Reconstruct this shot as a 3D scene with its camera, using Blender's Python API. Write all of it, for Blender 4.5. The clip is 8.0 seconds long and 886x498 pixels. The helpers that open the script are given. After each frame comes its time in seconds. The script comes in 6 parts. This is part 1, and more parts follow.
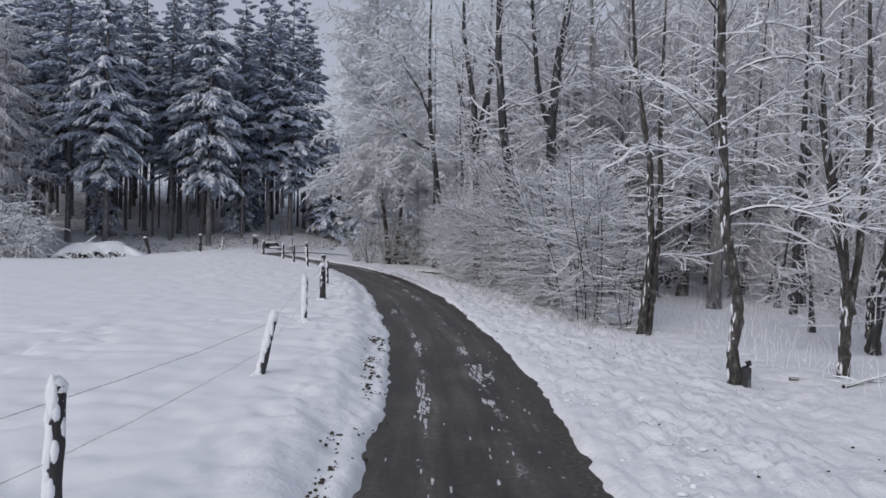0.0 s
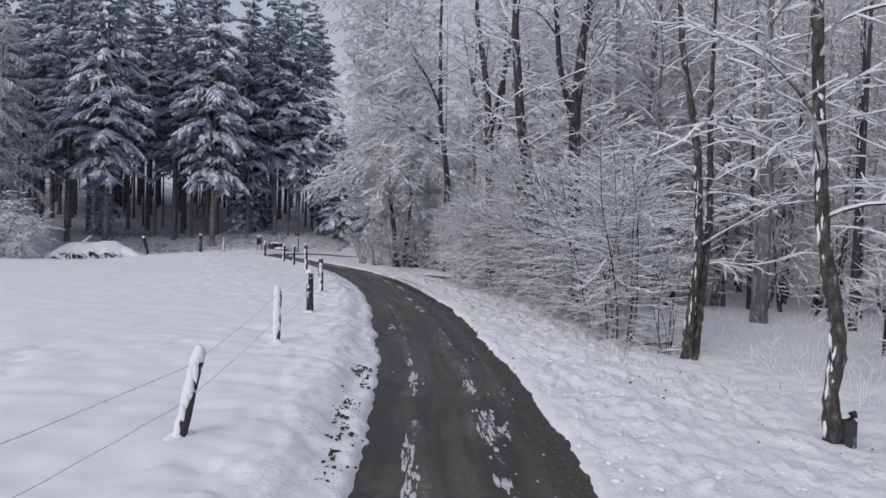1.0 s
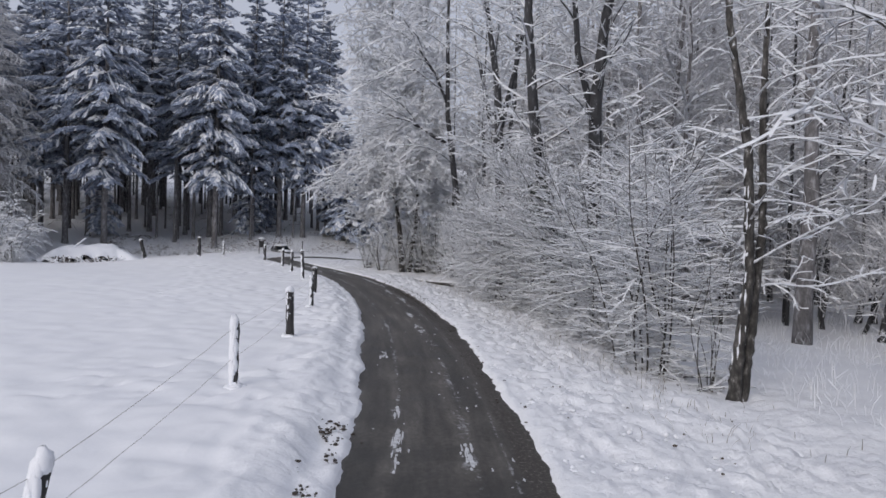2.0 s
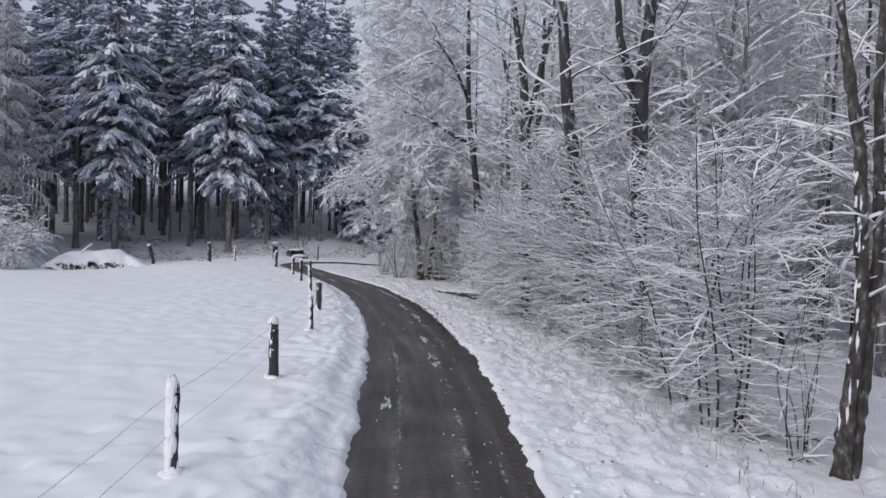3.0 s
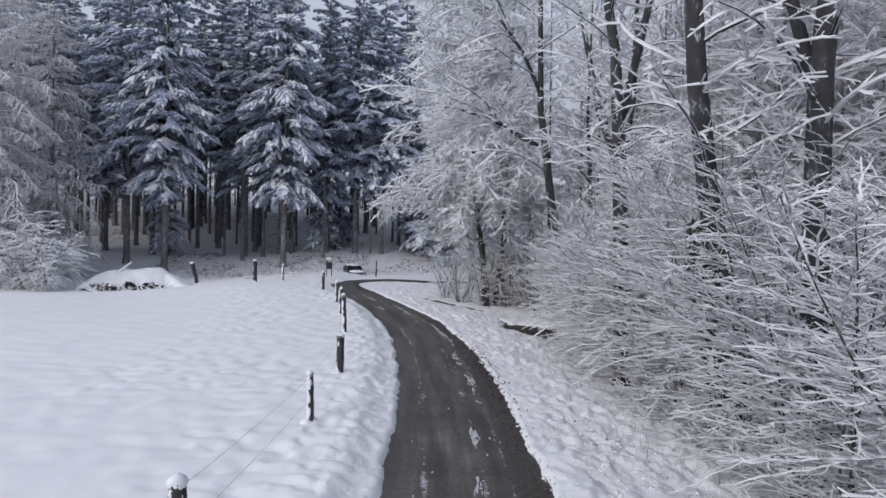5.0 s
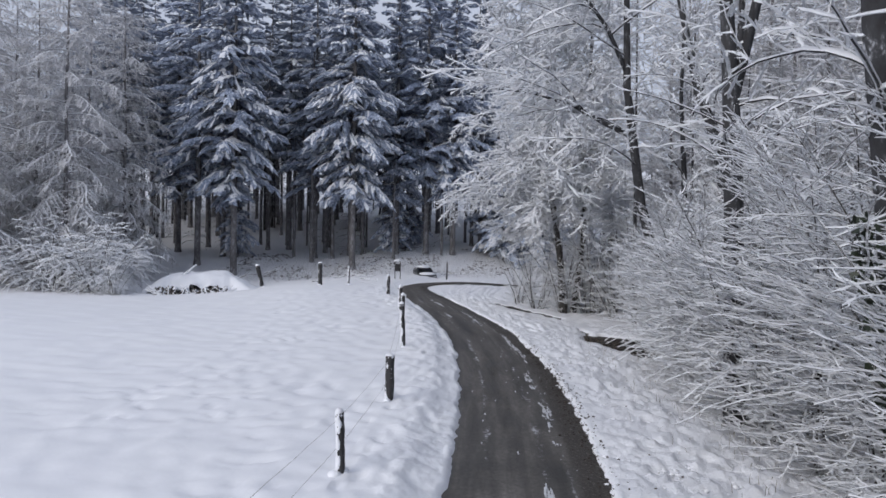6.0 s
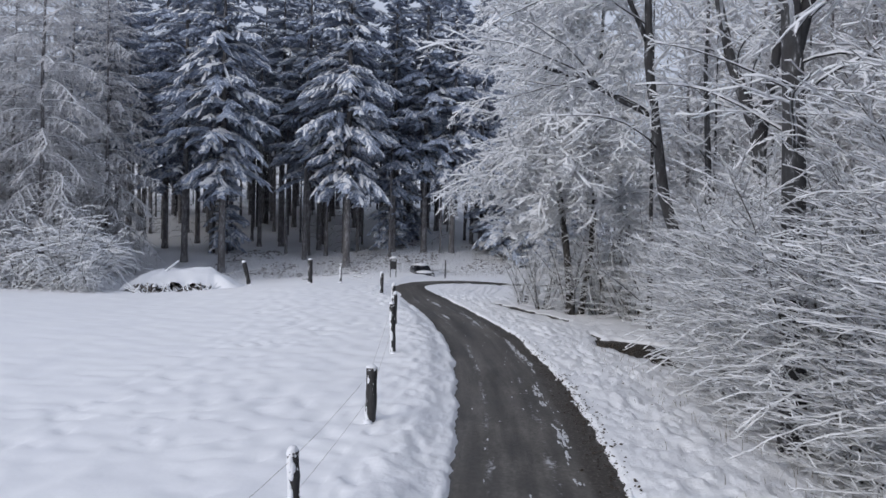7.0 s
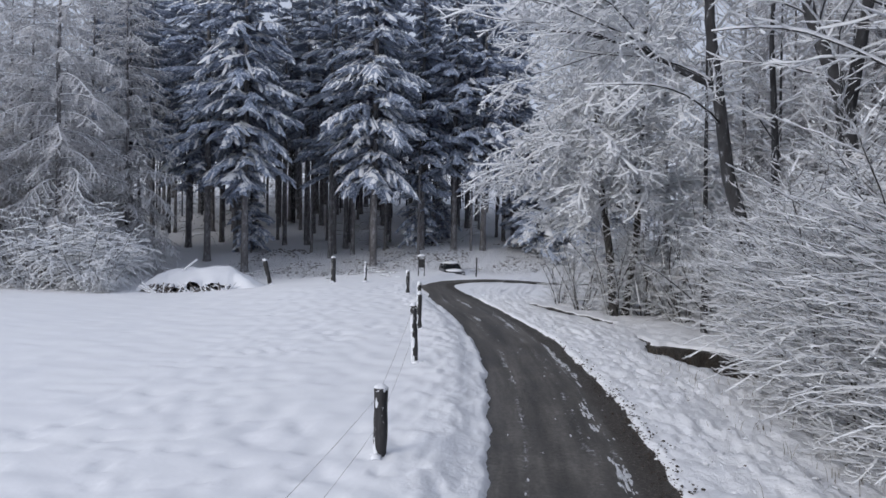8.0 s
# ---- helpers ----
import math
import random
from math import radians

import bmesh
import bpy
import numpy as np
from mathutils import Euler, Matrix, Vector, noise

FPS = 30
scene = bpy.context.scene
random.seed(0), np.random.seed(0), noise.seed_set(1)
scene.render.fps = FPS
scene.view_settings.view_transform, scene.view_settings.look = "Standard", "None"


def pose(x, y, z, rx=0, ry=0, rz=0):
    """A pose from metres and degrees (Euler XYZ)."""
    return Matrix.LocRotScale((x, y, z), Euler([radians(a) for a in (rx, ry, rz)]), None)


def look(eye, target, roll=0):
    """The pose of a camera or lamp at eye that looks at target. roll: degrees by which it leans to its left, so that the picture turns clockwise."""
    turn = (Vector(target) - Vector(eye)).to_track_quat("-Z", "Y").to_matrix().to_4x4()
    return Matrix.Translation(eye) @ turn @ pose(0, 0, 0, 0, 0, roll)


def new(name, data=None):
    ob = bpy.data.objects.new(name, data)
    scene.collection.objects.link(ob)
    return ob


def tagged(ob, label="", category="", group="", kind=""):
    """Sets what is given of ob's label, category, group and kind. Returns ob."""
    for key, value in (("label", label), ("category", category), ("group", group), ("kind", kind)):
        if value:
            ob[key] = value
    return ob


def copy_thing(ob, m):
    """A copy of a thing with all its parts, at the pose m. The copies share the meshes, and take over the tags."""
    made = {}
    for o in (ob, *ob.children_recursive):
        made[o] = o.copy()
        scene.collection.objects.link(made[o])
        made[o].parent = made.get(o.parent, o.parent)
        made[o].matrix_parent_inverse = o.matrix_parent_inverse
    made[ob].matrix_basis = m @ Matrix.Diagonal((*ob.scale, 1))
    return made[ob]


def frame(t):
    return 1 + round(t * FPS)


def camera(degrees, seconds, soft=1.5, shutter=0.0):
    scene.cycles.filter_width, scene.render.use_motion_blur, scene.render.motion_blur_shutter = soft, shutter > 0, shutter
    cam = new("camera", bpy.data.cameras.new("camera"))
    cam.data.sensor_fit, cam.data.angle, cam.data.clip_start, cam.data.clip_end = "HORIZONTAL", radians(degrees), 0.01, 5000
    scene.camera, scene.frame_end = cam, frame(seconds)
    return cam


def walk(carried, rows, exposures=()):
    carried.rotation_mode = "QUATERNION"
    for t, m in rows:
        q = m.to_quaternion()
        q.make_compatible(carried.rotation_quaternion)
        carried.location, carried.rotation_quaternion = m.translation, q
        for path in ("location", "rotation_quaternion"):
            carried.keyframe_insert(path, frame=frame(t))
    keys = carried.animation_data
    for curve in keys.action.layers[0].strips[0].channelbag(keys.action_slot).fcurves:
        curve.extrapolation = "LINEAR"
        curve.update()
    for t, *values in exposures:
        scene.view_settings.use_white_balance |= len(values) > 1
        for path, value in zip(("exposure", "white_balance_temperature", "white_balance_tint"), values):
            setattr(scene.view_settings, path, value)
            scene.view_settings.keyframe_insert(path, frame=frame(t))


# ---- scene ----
cam = camera(64.4, 8.0, soft=1.6)
PATH = [
    (0, (0.411, -2.229, 2.451), (0.427, -0.23, 2.402), 1.4),
    (0.5, (0.522, -0.557, 2.445), (0.513, 1.442, 2.397), 1.4),
    (1, (0.626, 1.047, 2.498), (0.603, 3.046, 2.45), 1.7),
    (1.5, (0.817, 2.377, 2.662), (0.78, 4.376, 2.612), 1.8),
    (3, (0.864, 6.988, 3.183), (0.743, 8.984, 3.13), 1.7),
    (3.5, (0.855, 8.582, 3.465), (0.691, 10.574, 3.411), 1.6),
    (4, (0.85, 10.145, 3.752), (0.653, 12.135, 3.699), 1.6),
    (5.5, (0.587, 15.475, 4.126), (0.144, 17.425, 4.076), 1.2),
    (6, (0.363, 16.989, 4.1), (-0.177, 18.914, 4.046), 1.1),
    (6.5, (0.056, 18.427, 3.965), (-0.485, 20.352, 3.911), 1.3),
    (7, (-0.332, 19.861, 3.812), (-0.871, 21.787, 3.757), 1.4),
    (7.5, (-0.708, 21.268, 3.671), (-1.258, 23.191, 3.615), 1.3),
    (8, (-1.02, 22.592, 3.576), (-1.645, 24.491, 3.517), 1.0),
]
walk(cam, [(t, look(eye, target, roll)) for t, eye, target, roll in PATH], exposures=[(0, -0.28, 6680, 11), (0.7, -0.2, 6760, 12), (1.5, -0.13, 6800, 12), (3.2, 0.0, 6700, 12), (5.5, 0.05, 6580, 11), (8, 0.05, 6500, 10)])

# ---------------------------------------------------------------- light
world = bpy.data.worlds.new("overcast_sky")
scene.world = world
world.use_nodes = True
wn, wl = world.node_tree.nodes, world.node_tree.links
sky = wn.new("ShaderNodeTexSky")
sky.sky_type, sky.sun_disc = "NISHITA", False
sky.sun_elevation, sky.sun_rotation = radians(28), radians(213)
sky.air_density, sky.dust_density, sky.ozone_density = 1.2, 3.0, 1.0
hsv = wn.new("ShaderNodeHueSaturation")
hsv.inputs["Saturation"].default_value = 0.25
cloud = wn.new("ShaderNodeMix")
cloud.data_type = "RGBA"
cloud.inputs[0].default_value = 0.75
cloud.inputs[7].default_value = (6.4, 7.2, 9.15, 1)
wl.new(sky.outputs[0], hsv.inputs["Color"])
wl.new(hsv.outputs[0], cloud.inputs[6])
wl.new(cloud.outputs[2], wn["Background"].inputs[0])
wn["Background"].inputs[1].default_value = 0.085
sun = new("sun", bpy.data.lights.new("sun", "SUN"))
sun.data.energy, sun.data.angle, sun.data.color = 1.45, radians(40), (1.0, 0.955, 0.9)
sun.matrix_world = look((-30, -46, 29), (0, 0, 0))


# ---------------------------------------------------------------- materials
def material(name, rough=0.7):
    m = bpy.data.materials.new(name)
    m.use_nodes = True
    t = m.node_tree
    b = t.nodes["Principled BSDF"]
    b.inputs["Roughness"].default_value = rough
    return m, t.nodes, t.links, b


def noise_node(n, l, scale, detail=4.0, rough=0.6, vec=None):
    k = n.new("ShaderNodeTexNoise")
    k.inputs["Scale"].default_value, k.inputs["Detail"].default_value = scale, detail
    k.inputs["Roughness"].default_value = rough
    if vec:
        l.new(vec, k.inputs["Vector"])
    return k.outputs["Fac"]


def ramp_node(n, l, fac, stops):
    k = n.new("ShaderNodeValToRGB")
    e = k.color_ramp.elements
    while len(e) < len(stops):
        e.new(0.5)
    for s, (pos, col) in zip(e, stops):
        s.position, s.color = pos, (*col, 1)
    l.new(fac, k.inputs[0])
    return k.outputs[0]


def bump_node(n, l, b, height, strength, dist):
    k = n.new("ShaderNodeBump")
    k.inputs["Strength"].default_value, k.inputs["Distance"].default_value = strength, dist
    l.new(height, k.inputs["Height"])
    l.new(k.outputs[0], b.inputs["Normal"])


def simple(name, stops, scale, rough=0.75, bump=0.4, dist=0.01, detail=5.0, stretch=(1, 1, 1)):
    """Colour from a noise over object space, with relief from the same noise."""
    m, n, l, b = material(name, rough)
    tc, mp = n.new("ShaderNodeTexCoord"), n.new("ShaderNodeMapping")
    mp.inputs["Scale"].default_value = stretch
    l.new(tc.outputs["Object"], mp.inputs["Vector"])
    f = noise_node(n, l, scale, detail, 0.65, mp.outputs[0])
    l.new(ramp_node(n, l, f, stops), b.inputs["Base Color"])
    if bump:
        bump_node(n, l, b, f, bump, dist)
    return m


def snow_material(name, tint=(0.80, 0.82, 0.87), fine=9.0, bump=0.35):
    m, n, l, b = material(name, 0.65)
    b.inputs["Specular IOR Level"].default_value = 0.25
    tc = n.new("ShaderNodeTexCoord")
    big = noise_node(n, l, 0.7, 3, 0.5, tc.outputs["Object"])
    small = noise_node(n, l, fine, 6, 0.7, tc.outputs["Object"])
    lo = tuple(c * 0.93 for c in tint)
    l.new(ramp_node(n, l, big, [(0.35, lo), (0.65, tint)]), b.inputs["Base Color"])
    bump_node(n, l, b, small, bump, 0.03)
    return m


SNOW = snow_material("fresh_snow")
def ground_snow():
    """Snow over rough grass: broad drifts of tone, clods and a crumbly grain in relief."""
    m, n, l, b = material("lying_snow", 0.7)
    b.inputs["Specular IOR Level"].default_value = 0.2
    tc = n.new("ShaderNodeTexCoord")
    big = noise_node(n, l, 0.5, 4, 0.6, tc.outputs["Object"])
    clod = noise_node(n, l, 8.0, 5, 0.62, tc.outputs["Object"])
    fine = noise_node(n, l, 14, 5, 0.7, tc.outputs["Object"])
    l.new(ramp_node(n, l, big, [(0.3, (0.785, 0.80, 0.845)), (0.7, (0.825, 0.84, 0.875))]), b.inputs["Base Color"])
    add = n.new("ShaderNodeMath")
    add.operation = "MULTIPLY_ADD"
    l.new(fine, add.inputs[0])
    add.inputs[1].default_value = 0.3
    l.new(clod, add.inputs[2])
    rough = n.new("ShaderNodeAttribute")
    rough.attribute_name = "crumbly"
    k = n.new("ShaderNodeBump")
    k.inputs["Distance"].default_value = 0.055
    l.new(rough.outputs["Fac"], k.inputs["Strength"])
    l.new(add.outputs[0], k.inputs["Height"])
    l.new(k.outputs[0], b.inputs["Normal"])
    return m


SNOW_GROUND = ground_snow()
SNOW_TWIG = snow_material("twig_snow", (0.80, 0.82, 0.86), 20, 0.2)
BARK = simple("frosted_bark", [(0.38, (0.02, 0.019, 0.018)), (0.5, (0.042, 0.039, 0.037)), (0.6, (0.09, 0.085, 0.08)), (0.66, (0.2, 0.192, 0.185)), (0.7, (0.6, 0.62, 0.66))], 9, 0.9, 0.6, 0.02, 7, (1, 1, 0.45))
BARK_DARK = simple("wet_dark_bark", [(0.3, (0.022, 0.021, 0.023)), (0.57, (0.046, 0.047, 0.052)), (0.62, (0.11, 0.112, 0.12)), (0.68, (0.45, 0.47, 0.51))], 7, 0.9, 0.6, 0.02, 7, (1, 1, 0.35))
TWIG = simple("frosted_twig_bark", [(0.33, (0.10, 0.095, 0.097)), (0.43, (0.25, 0.245, 0.25)), (0.5, (0.52, 0.53, 0.55)), (0.6, (0.72, 0.735, 0.77))], 7, 0.9, 0, detail=6)
TWIG_RIME = simple("rimed_twig_bark", [(0.32, (0.36, 0.365, 0.38)), (0.42, (0.62, 0.635, 0.66)), (0.52, (0.77, 0.785, 0.82))], 8, 0.9, 0, detail=6)
SPRUCE_BARK = simple("spruce_bark", [(0.3, (0.07, 0.068, 0.072)), (0.5, (0.14, 0.135, 0.14)), (0.68, (0.33, 0.33, 0.35))], 6, 0.95, 0.5, 0.02, 6, (1, 1, 0.4))
# needles hold frost and, beyond it, painted haze and bluish shade
NEEDLE = simple("frosted_hazy_needles", [(0.3, (0.14, 0.175, 0.25)), (0.48, (0.28, 0.33, 0.43)), (0.62, (0.6, 0.655, 0.77))], 5.5, 0.85, 0.0, 0.02, 7)
# inner trees: the forest's haze put into the grey of the needles
NEEDLE_GREY = simple("rimed_hazy_needles", [(0.3, (0.15, 0.18, 0.235)), (0.5, (0.27, 0.31, 0.385)), (0.66, (0.5, 0.545, 0.63))], 5.0, 0.85, 0.0, 0.02, 7)
TWIG_GREY = simple("grey_rimed_twigs", [(0.32, (0.13, 0.135, 0.15)), (0.46, (0.25, 0.26, 0.285)), (0.6, (0.46, 0.475, 0.515))], 6, 0.9, 0, detail=6)
# frost plus the wood's haze, put into the twigs' own colour
TWIG_HAZE = simple("frosted_hazy_twigs", [(0.32, (0.36, 0.355, 0.365)), (0.46, (0.54, 0.54, 0.56)), (0.6, (0.76, 0.765, 0.79))], 6, 0.9, 0, detail=6)
SLUSH = simple("packed_slush", [(0.3, (0.34, 0.35, 0.37)), (0.6, (0.62, 0.635, 0.66))], 14, 0.6, 0.5, 0.01, 6)
POSTWOOD = simple("weathered_post_wood", [(0.3, (0.016, 0.016, 0.017)), (0.6, (0.042, 0.041, 0.044)), (0.8, (0.1, 0.1, 0.105))], 12, 0.9, 0.7, 0.012, 6, (1, 1, 0.12))
LITTER = simple("spruce_litter", [(0.3, (0.10, 0.095, 0.095)), (0.6, (0.24, 0.23, 0.235))], 5, 0.95, 0.3)
LOG_END = simple("log_end_wood", [(0.3, (0.03, 0.027, 0.028)), (0.7, (0.13, 0.11, 0.1))], 18, 0.9, 0.3)
WIRE = simple("snow_dusted_wire", [(0.3, (0.2, 0.19, 0.19)), (0.5, (0.35, 0.345, 0.35)), (0.6, (0.65, 0.66, 0.69))], 30, 0.6, 0)
EARTH = simple("dark_wet_earth", [(0.3, (0.02, 0.017, 0.015)), (0.7, (0.07, 0.055, 0.045))], 14, 0.85, 0.6, 0.02)
LEAF = simple("dry_brown_leaves", [(0.3, (0.035, 0.026, 0.02)), (0.7, (0.095, 0.065, 0.045))], 9, 0.8, 0)
IVY = simple("dark_ivy_leaves", [(0.3, (0.012, 0.018, 0.012)), (0.7, (0.035, 0.05, 0.03))], 9, 0.5, 0)
GRASS = simple("dead_grass_blades", [(0.3, (0.08, 0.065, 0.05)), (0.7, (0.2, 0.17, 0.135))], 5, 0.85, 0)


def asphalt_material():
    """Wet asphalt with slush thinly caught between the wheel tracks; u runs across the road, v along it, in metres."""
    m, n, l, b = material("wet_asphalt", 0.5)
    uv = n.new("ShaderNodeUVMap")
    sep = n.new("ShaderNodeSeparateXYZ")
    l.new(uv.outputs[0], sep.inputs[0])
    grain = noise_node(n, l, 60, 3, 0.7, uv.outputs[0])
    wet = noise_node(n, l, 0.9, 5, 0.6, uv.outputs[0])
    flat = n.new("ShaderNodeMapping")
    flat.inputs["Scale"].default_value = (1.6, 0.12, 1)
    l.new(uv.outputs[0], flat.inputs["Vector"])
    band = noise_node(n, l, 1.5, 6, 0.62, flat.outputs[0])
    both = n.new("ShaderNodeMix")
    both.inputs[0].default_value = 0.6
    l.new(wet, both.inputs[2])
    l.new(band, both.inputs[3])
    col = ramp_node(n, l, both.outputs[0], [(0.36, (0.022, 0.021, 0.0195)), (0.47, (0.046, 0.042, 0.038)), (0.56, (0.08, 0.073, 0.066)), (0.66, (0.15, 0.14, 0.128))])
    # paler version of the same ramp, blended in from v 70 to 92
    paler = ramp_node(n, l, both.outputs[0], [(0.36, (0.036, 0.034, 0.032)), (0.47, (0.068, 0.063, 0.058)), (0.56, (0.108, 0.1, 0.092)), (0.66, (0.18, 0.17, 0.158))])
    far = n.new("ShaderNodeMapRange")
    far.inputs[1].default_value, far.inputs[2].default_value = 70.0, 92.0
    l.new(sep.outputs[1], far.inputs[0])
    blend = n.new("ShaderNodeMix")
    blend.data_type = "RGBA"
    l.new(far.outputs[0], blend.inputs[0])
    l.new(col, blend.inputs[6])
    l.new(paler, blend.inputs[7])
    spot = n.new("ShaderNodeMix")
    spot.data_type, spot.blend_type = "RGBA", "MULTIPLY"
    spot.inputs[0].default_value = 1.0
    l.new(blend.outputs[2], spot.inputs[6])
    l.new(ramp_node(n, l, noise_node(n, l, 11, 6, 0.75, uv.outputs[0]), [(0.4, (0.72, 0.72, 0.72)), (0.62, (1.25, 1.25, 1.25))]), spot.inputs[7])
    col = spot.outputs[2]
    mp = n.new("ShaderNodeMapping")
    mp.inputs["Scale"].default_value = (1.0, 0.28, 1)
    l.new(uv.outputs[0], mp.inputs["Vector"])
    streak = noise_node(n, l, 2.2, 9, 0.72, mp.outputs[0])
    fleck = noise_node(n, l, 9, 4, 0.75, uv.outputs[0])

    def lane(mid, half):
        d = n.new("ShaderNodeMath")
        d.operation = "SUBTRACT"
        l.new(sep.outputs[0], d.inputs[0])
        d.inputs[1].default_value = mid
        a = n.new("ShaderNodeMath")
        a.operation = "ABSOLUTE"
        l.new(d.outputs[0], a.inputs[0])
        r = n.new("ShaderNodeMapRange")
        r.inputs[1].default_value, r.inputs[2].default_value = 0.0, half
        r.inputs[3].default_value, r.inputs[4].default_value = 1.0, 0.0
        l.new(a.outputs[0], r.inputs[0])
        return r.outputs[0]

    def combine(op, a, c):
        k = n.new("ShaderNodeMath")
        k.operation = op
        for i, v in enumerate((a, c)):
            if isinstance(v, float):
                k.inputs[i].default_value = v
            else:
                l.new(v, k.inputs[i])
        return k.outputs[0]

    lanes = combine("MAXIMUM", combine("MAXIMUM", lane(-0.62, 0.22), lane(0.42, 0.3)), lane(0.85, 0.1))
    slush = combine("ADD", combine("MULTIPLY", lanes, 0.15), combine("ADD", combine("MULTIPLY", streak, 0.6), combine("MULTIPLY", fleck, 0.4)))
    rim = n.new("ShaderNodeMapRange")
    rim.inputs[1].default_value, rim.inputs[2].default_value = 0.98, 1.12
    l.new(combine("ADD", sep.outputs[0], combine("MULTIPLY", wet, 0.2)), rim.inputs[0])
    grime = n.new("ShaderNodeMix")
    grime.data_type = "RGBA"
    l.new(rim.outputs[0], grime.inputs[0])
    l.new(col, grime.inputs[6])
    l.new(ramp_node(n, l, noise_node(n, l, 16, 5, 0.7, uv.outputs[0]), [(0.4, (0.024, 0.02, 0.017)), (0.56, (0.05, 0.042, 0.035)), (0.66, (0.2, 0.19, 0.18))]), grime.inputs[7])
    col = grime.outputs[2]
    mask = n.new("ShaderNodeMapRange")
    mask.inputs[1].default_value, mask.inputs[2].default_value = 0.662, 0.75
    l.new(slush, mask.inputs[0])
    mix = n.new("ShaderNodeMix")
    mix.data_type = "RGBA"
    mix.inputs[7].default_value = (0.42, 0.43, 0.45, 1)
    l.new(mask.outputs[0], mix.inputs[0])
    l.new(col, mix.inputs[6])
    l.new(mix.outputs[2], b.inputs["Base Color"])
    ro = n.new("ShaderNodeMapRange")
    ro.inputs[3].default_value, ro.inputs[4].default_value = 0.42, 0.75
    l.new(wet, ro.inputs[0])
    l.new(ro.outputs[0], b.inputs["Roughness"])
    bump_node(n, l, b, combine("ADD", grain, combine("MULTIPLY", mask.outputs[0], 2.0)), 0.5, 0.006)
    return m


ASPHALT = asphalt_material()


def water_material():
    m, n, l, b = material("dark_creek_water", 0.25)
    b.inputs["Specular IOR Level"].default_value = 0.01
    b.inputs["Base Color"].default_value = (0.022, 0.016, 0.01, 1)
    tc = n.new("ShaderNodeTexCoord")
    bump_node(n, l, b, noise_node(n, l, 6, 3, 0.5, tc.outputs["Object"]), 0.15, 0.02)
    return m


WATER = water_material()


# ---------------------------------------------------------------- mesh helpers
class Shape:
    """Collects vertices and faces for one mesh."""

    def __init__(self):
        self.v, self.f = [], []

    def tube(self, pts, radii, sides, cap=False):
        """A bent tube through pts."""
        base, n = len(self.v), len(pts)
        for i in range(n):
            a, c = pts[max(i - 1, 0)], pts[min(i + 1, n - 1)]
            dx, dy, dz = c[0] - a[0], c[1] - a[1], c[2] - a[2]
            ln = math.sqrt(dx * dx + dy * dy + dz * dz) or 1
            dx, dy, dz = dx / ln, dy / ln, dz / ln
            if abs(dz) > 0.9:
                ux, uy, uz = 1 - dx * dx, -dx * dy, -dx * dz
            else:
                ux, uy, uz = -dz * dx, -dz * dy, 1 - dz * dz
            lu = math.sqrt(ux * ux + uy * uy + uz * uz)
            ux, uy, uz = ux / lu, uy / lu, uz / lu
            wx, wy, wz = dy * uz - dz * uy, dz * ux - dx * uz, dx * uy - dy * ux
            x, y, z = pts[i]
            r = radii[i]
            for k in range(sides):
                an = 6.2832 * (k + 0.5) / sides + 1.5708 * (sides == 3) + 1.0472 * (sides == 3)
                ca, sa = math.cos(an) * r, math.sin(an) * r
                self.v.append((x + ux * ca + wx * sa, y + uy * ca + wy * sa, z + uz * ca + wz * sa))
        for i in range(n - 1):
            for k in range(sides):
                j = (k + 1) % sides
                a = base + i * sides
                self.f.append((a + k, a + j, a + sides + j, a + sides + k))
        if cap:
            self.f.append(tuple(base + (n - 1) * sides + k for k in range(sides)))
            self.f.append(tuple(base + k for k in reversed(range(sides))))

    def ridge(self, pts, radii, width, height):
        """Snow lying along the top of a branch: thick where it is level, thin where it is steep."""
        base, n = len(self.v), len(pts)
        for i in range(n):
            a, c = pts[max(i - 1, 0)], pts[min(i + 1, n - 1)]
            dx, dy, dz = c[0] - a[0], c[1] - a[1], c[2] - a[2]
            flat = math.hypot(dx, dy)
            ln = math.sqrt(flat * flat + dz * dz) or 1
            lie = max(0.0, min(1.0, (flat / ln - 0.35) * 2.2))
            if flat < 1e-6:
                dx, flat = 1.0, 1.0
            sx, sy = -dy / flat, dx / flat
            if i == n - 1:
                lie *= 0.7
            x, y, z = pts[i]
            lump = 0.38 + 1.2 * ((x * 7.31 + y * 11.17 + z * 5.53 + i * 0.37) % 1.0)
            w, h, r = (radii[i] * 0.8 + width * (0.6 + 0.4 * lump)) * lie, height * lie * lump, radii[i]
            self.v += [(x - sx * w, y - sy * w, z + r * 0.1), (x - sx * w * 0.25, y - sy * w * 0.25, z + r * 0.8 + h), (x + sx * w, y + sy * w, z + r * 0.1)]
        for i in range(n - 1):
            a = base + i * 3
            self.f += [(a, a + 1, a + 4, a + 3), (a + 1, a + 2, a + 5, a + 4)]

    def keel(self, pts, radii):
        """The dark underside of a thin twig."""
        base, n = len(self.v), len(pts)
        for i in range(n):
            a, c = pts[max(i - 1, 0)], pts[min(i + 1, n - 1)]
            dx, dy = c[0] - a[0], c[1] - a[1]
            flat = math.hypot(dx, dy) or 1
            sx, sy, r = -dy / flat * radii[i], dx / flat * radii[i], radii[i]
            x, y, z = pts[i]
            self.v += [(x - sx, y - sy, z + r * 0.4), (x, y, z - r), (x + sx, y + sy, z + r * 0.4)]
        for i in range(n - 1):
            a = base + i * 3
            self.f += [(a, a + 3, a + 4, a + 1), (a + 1, a + 4, a + 5, a + 2)]

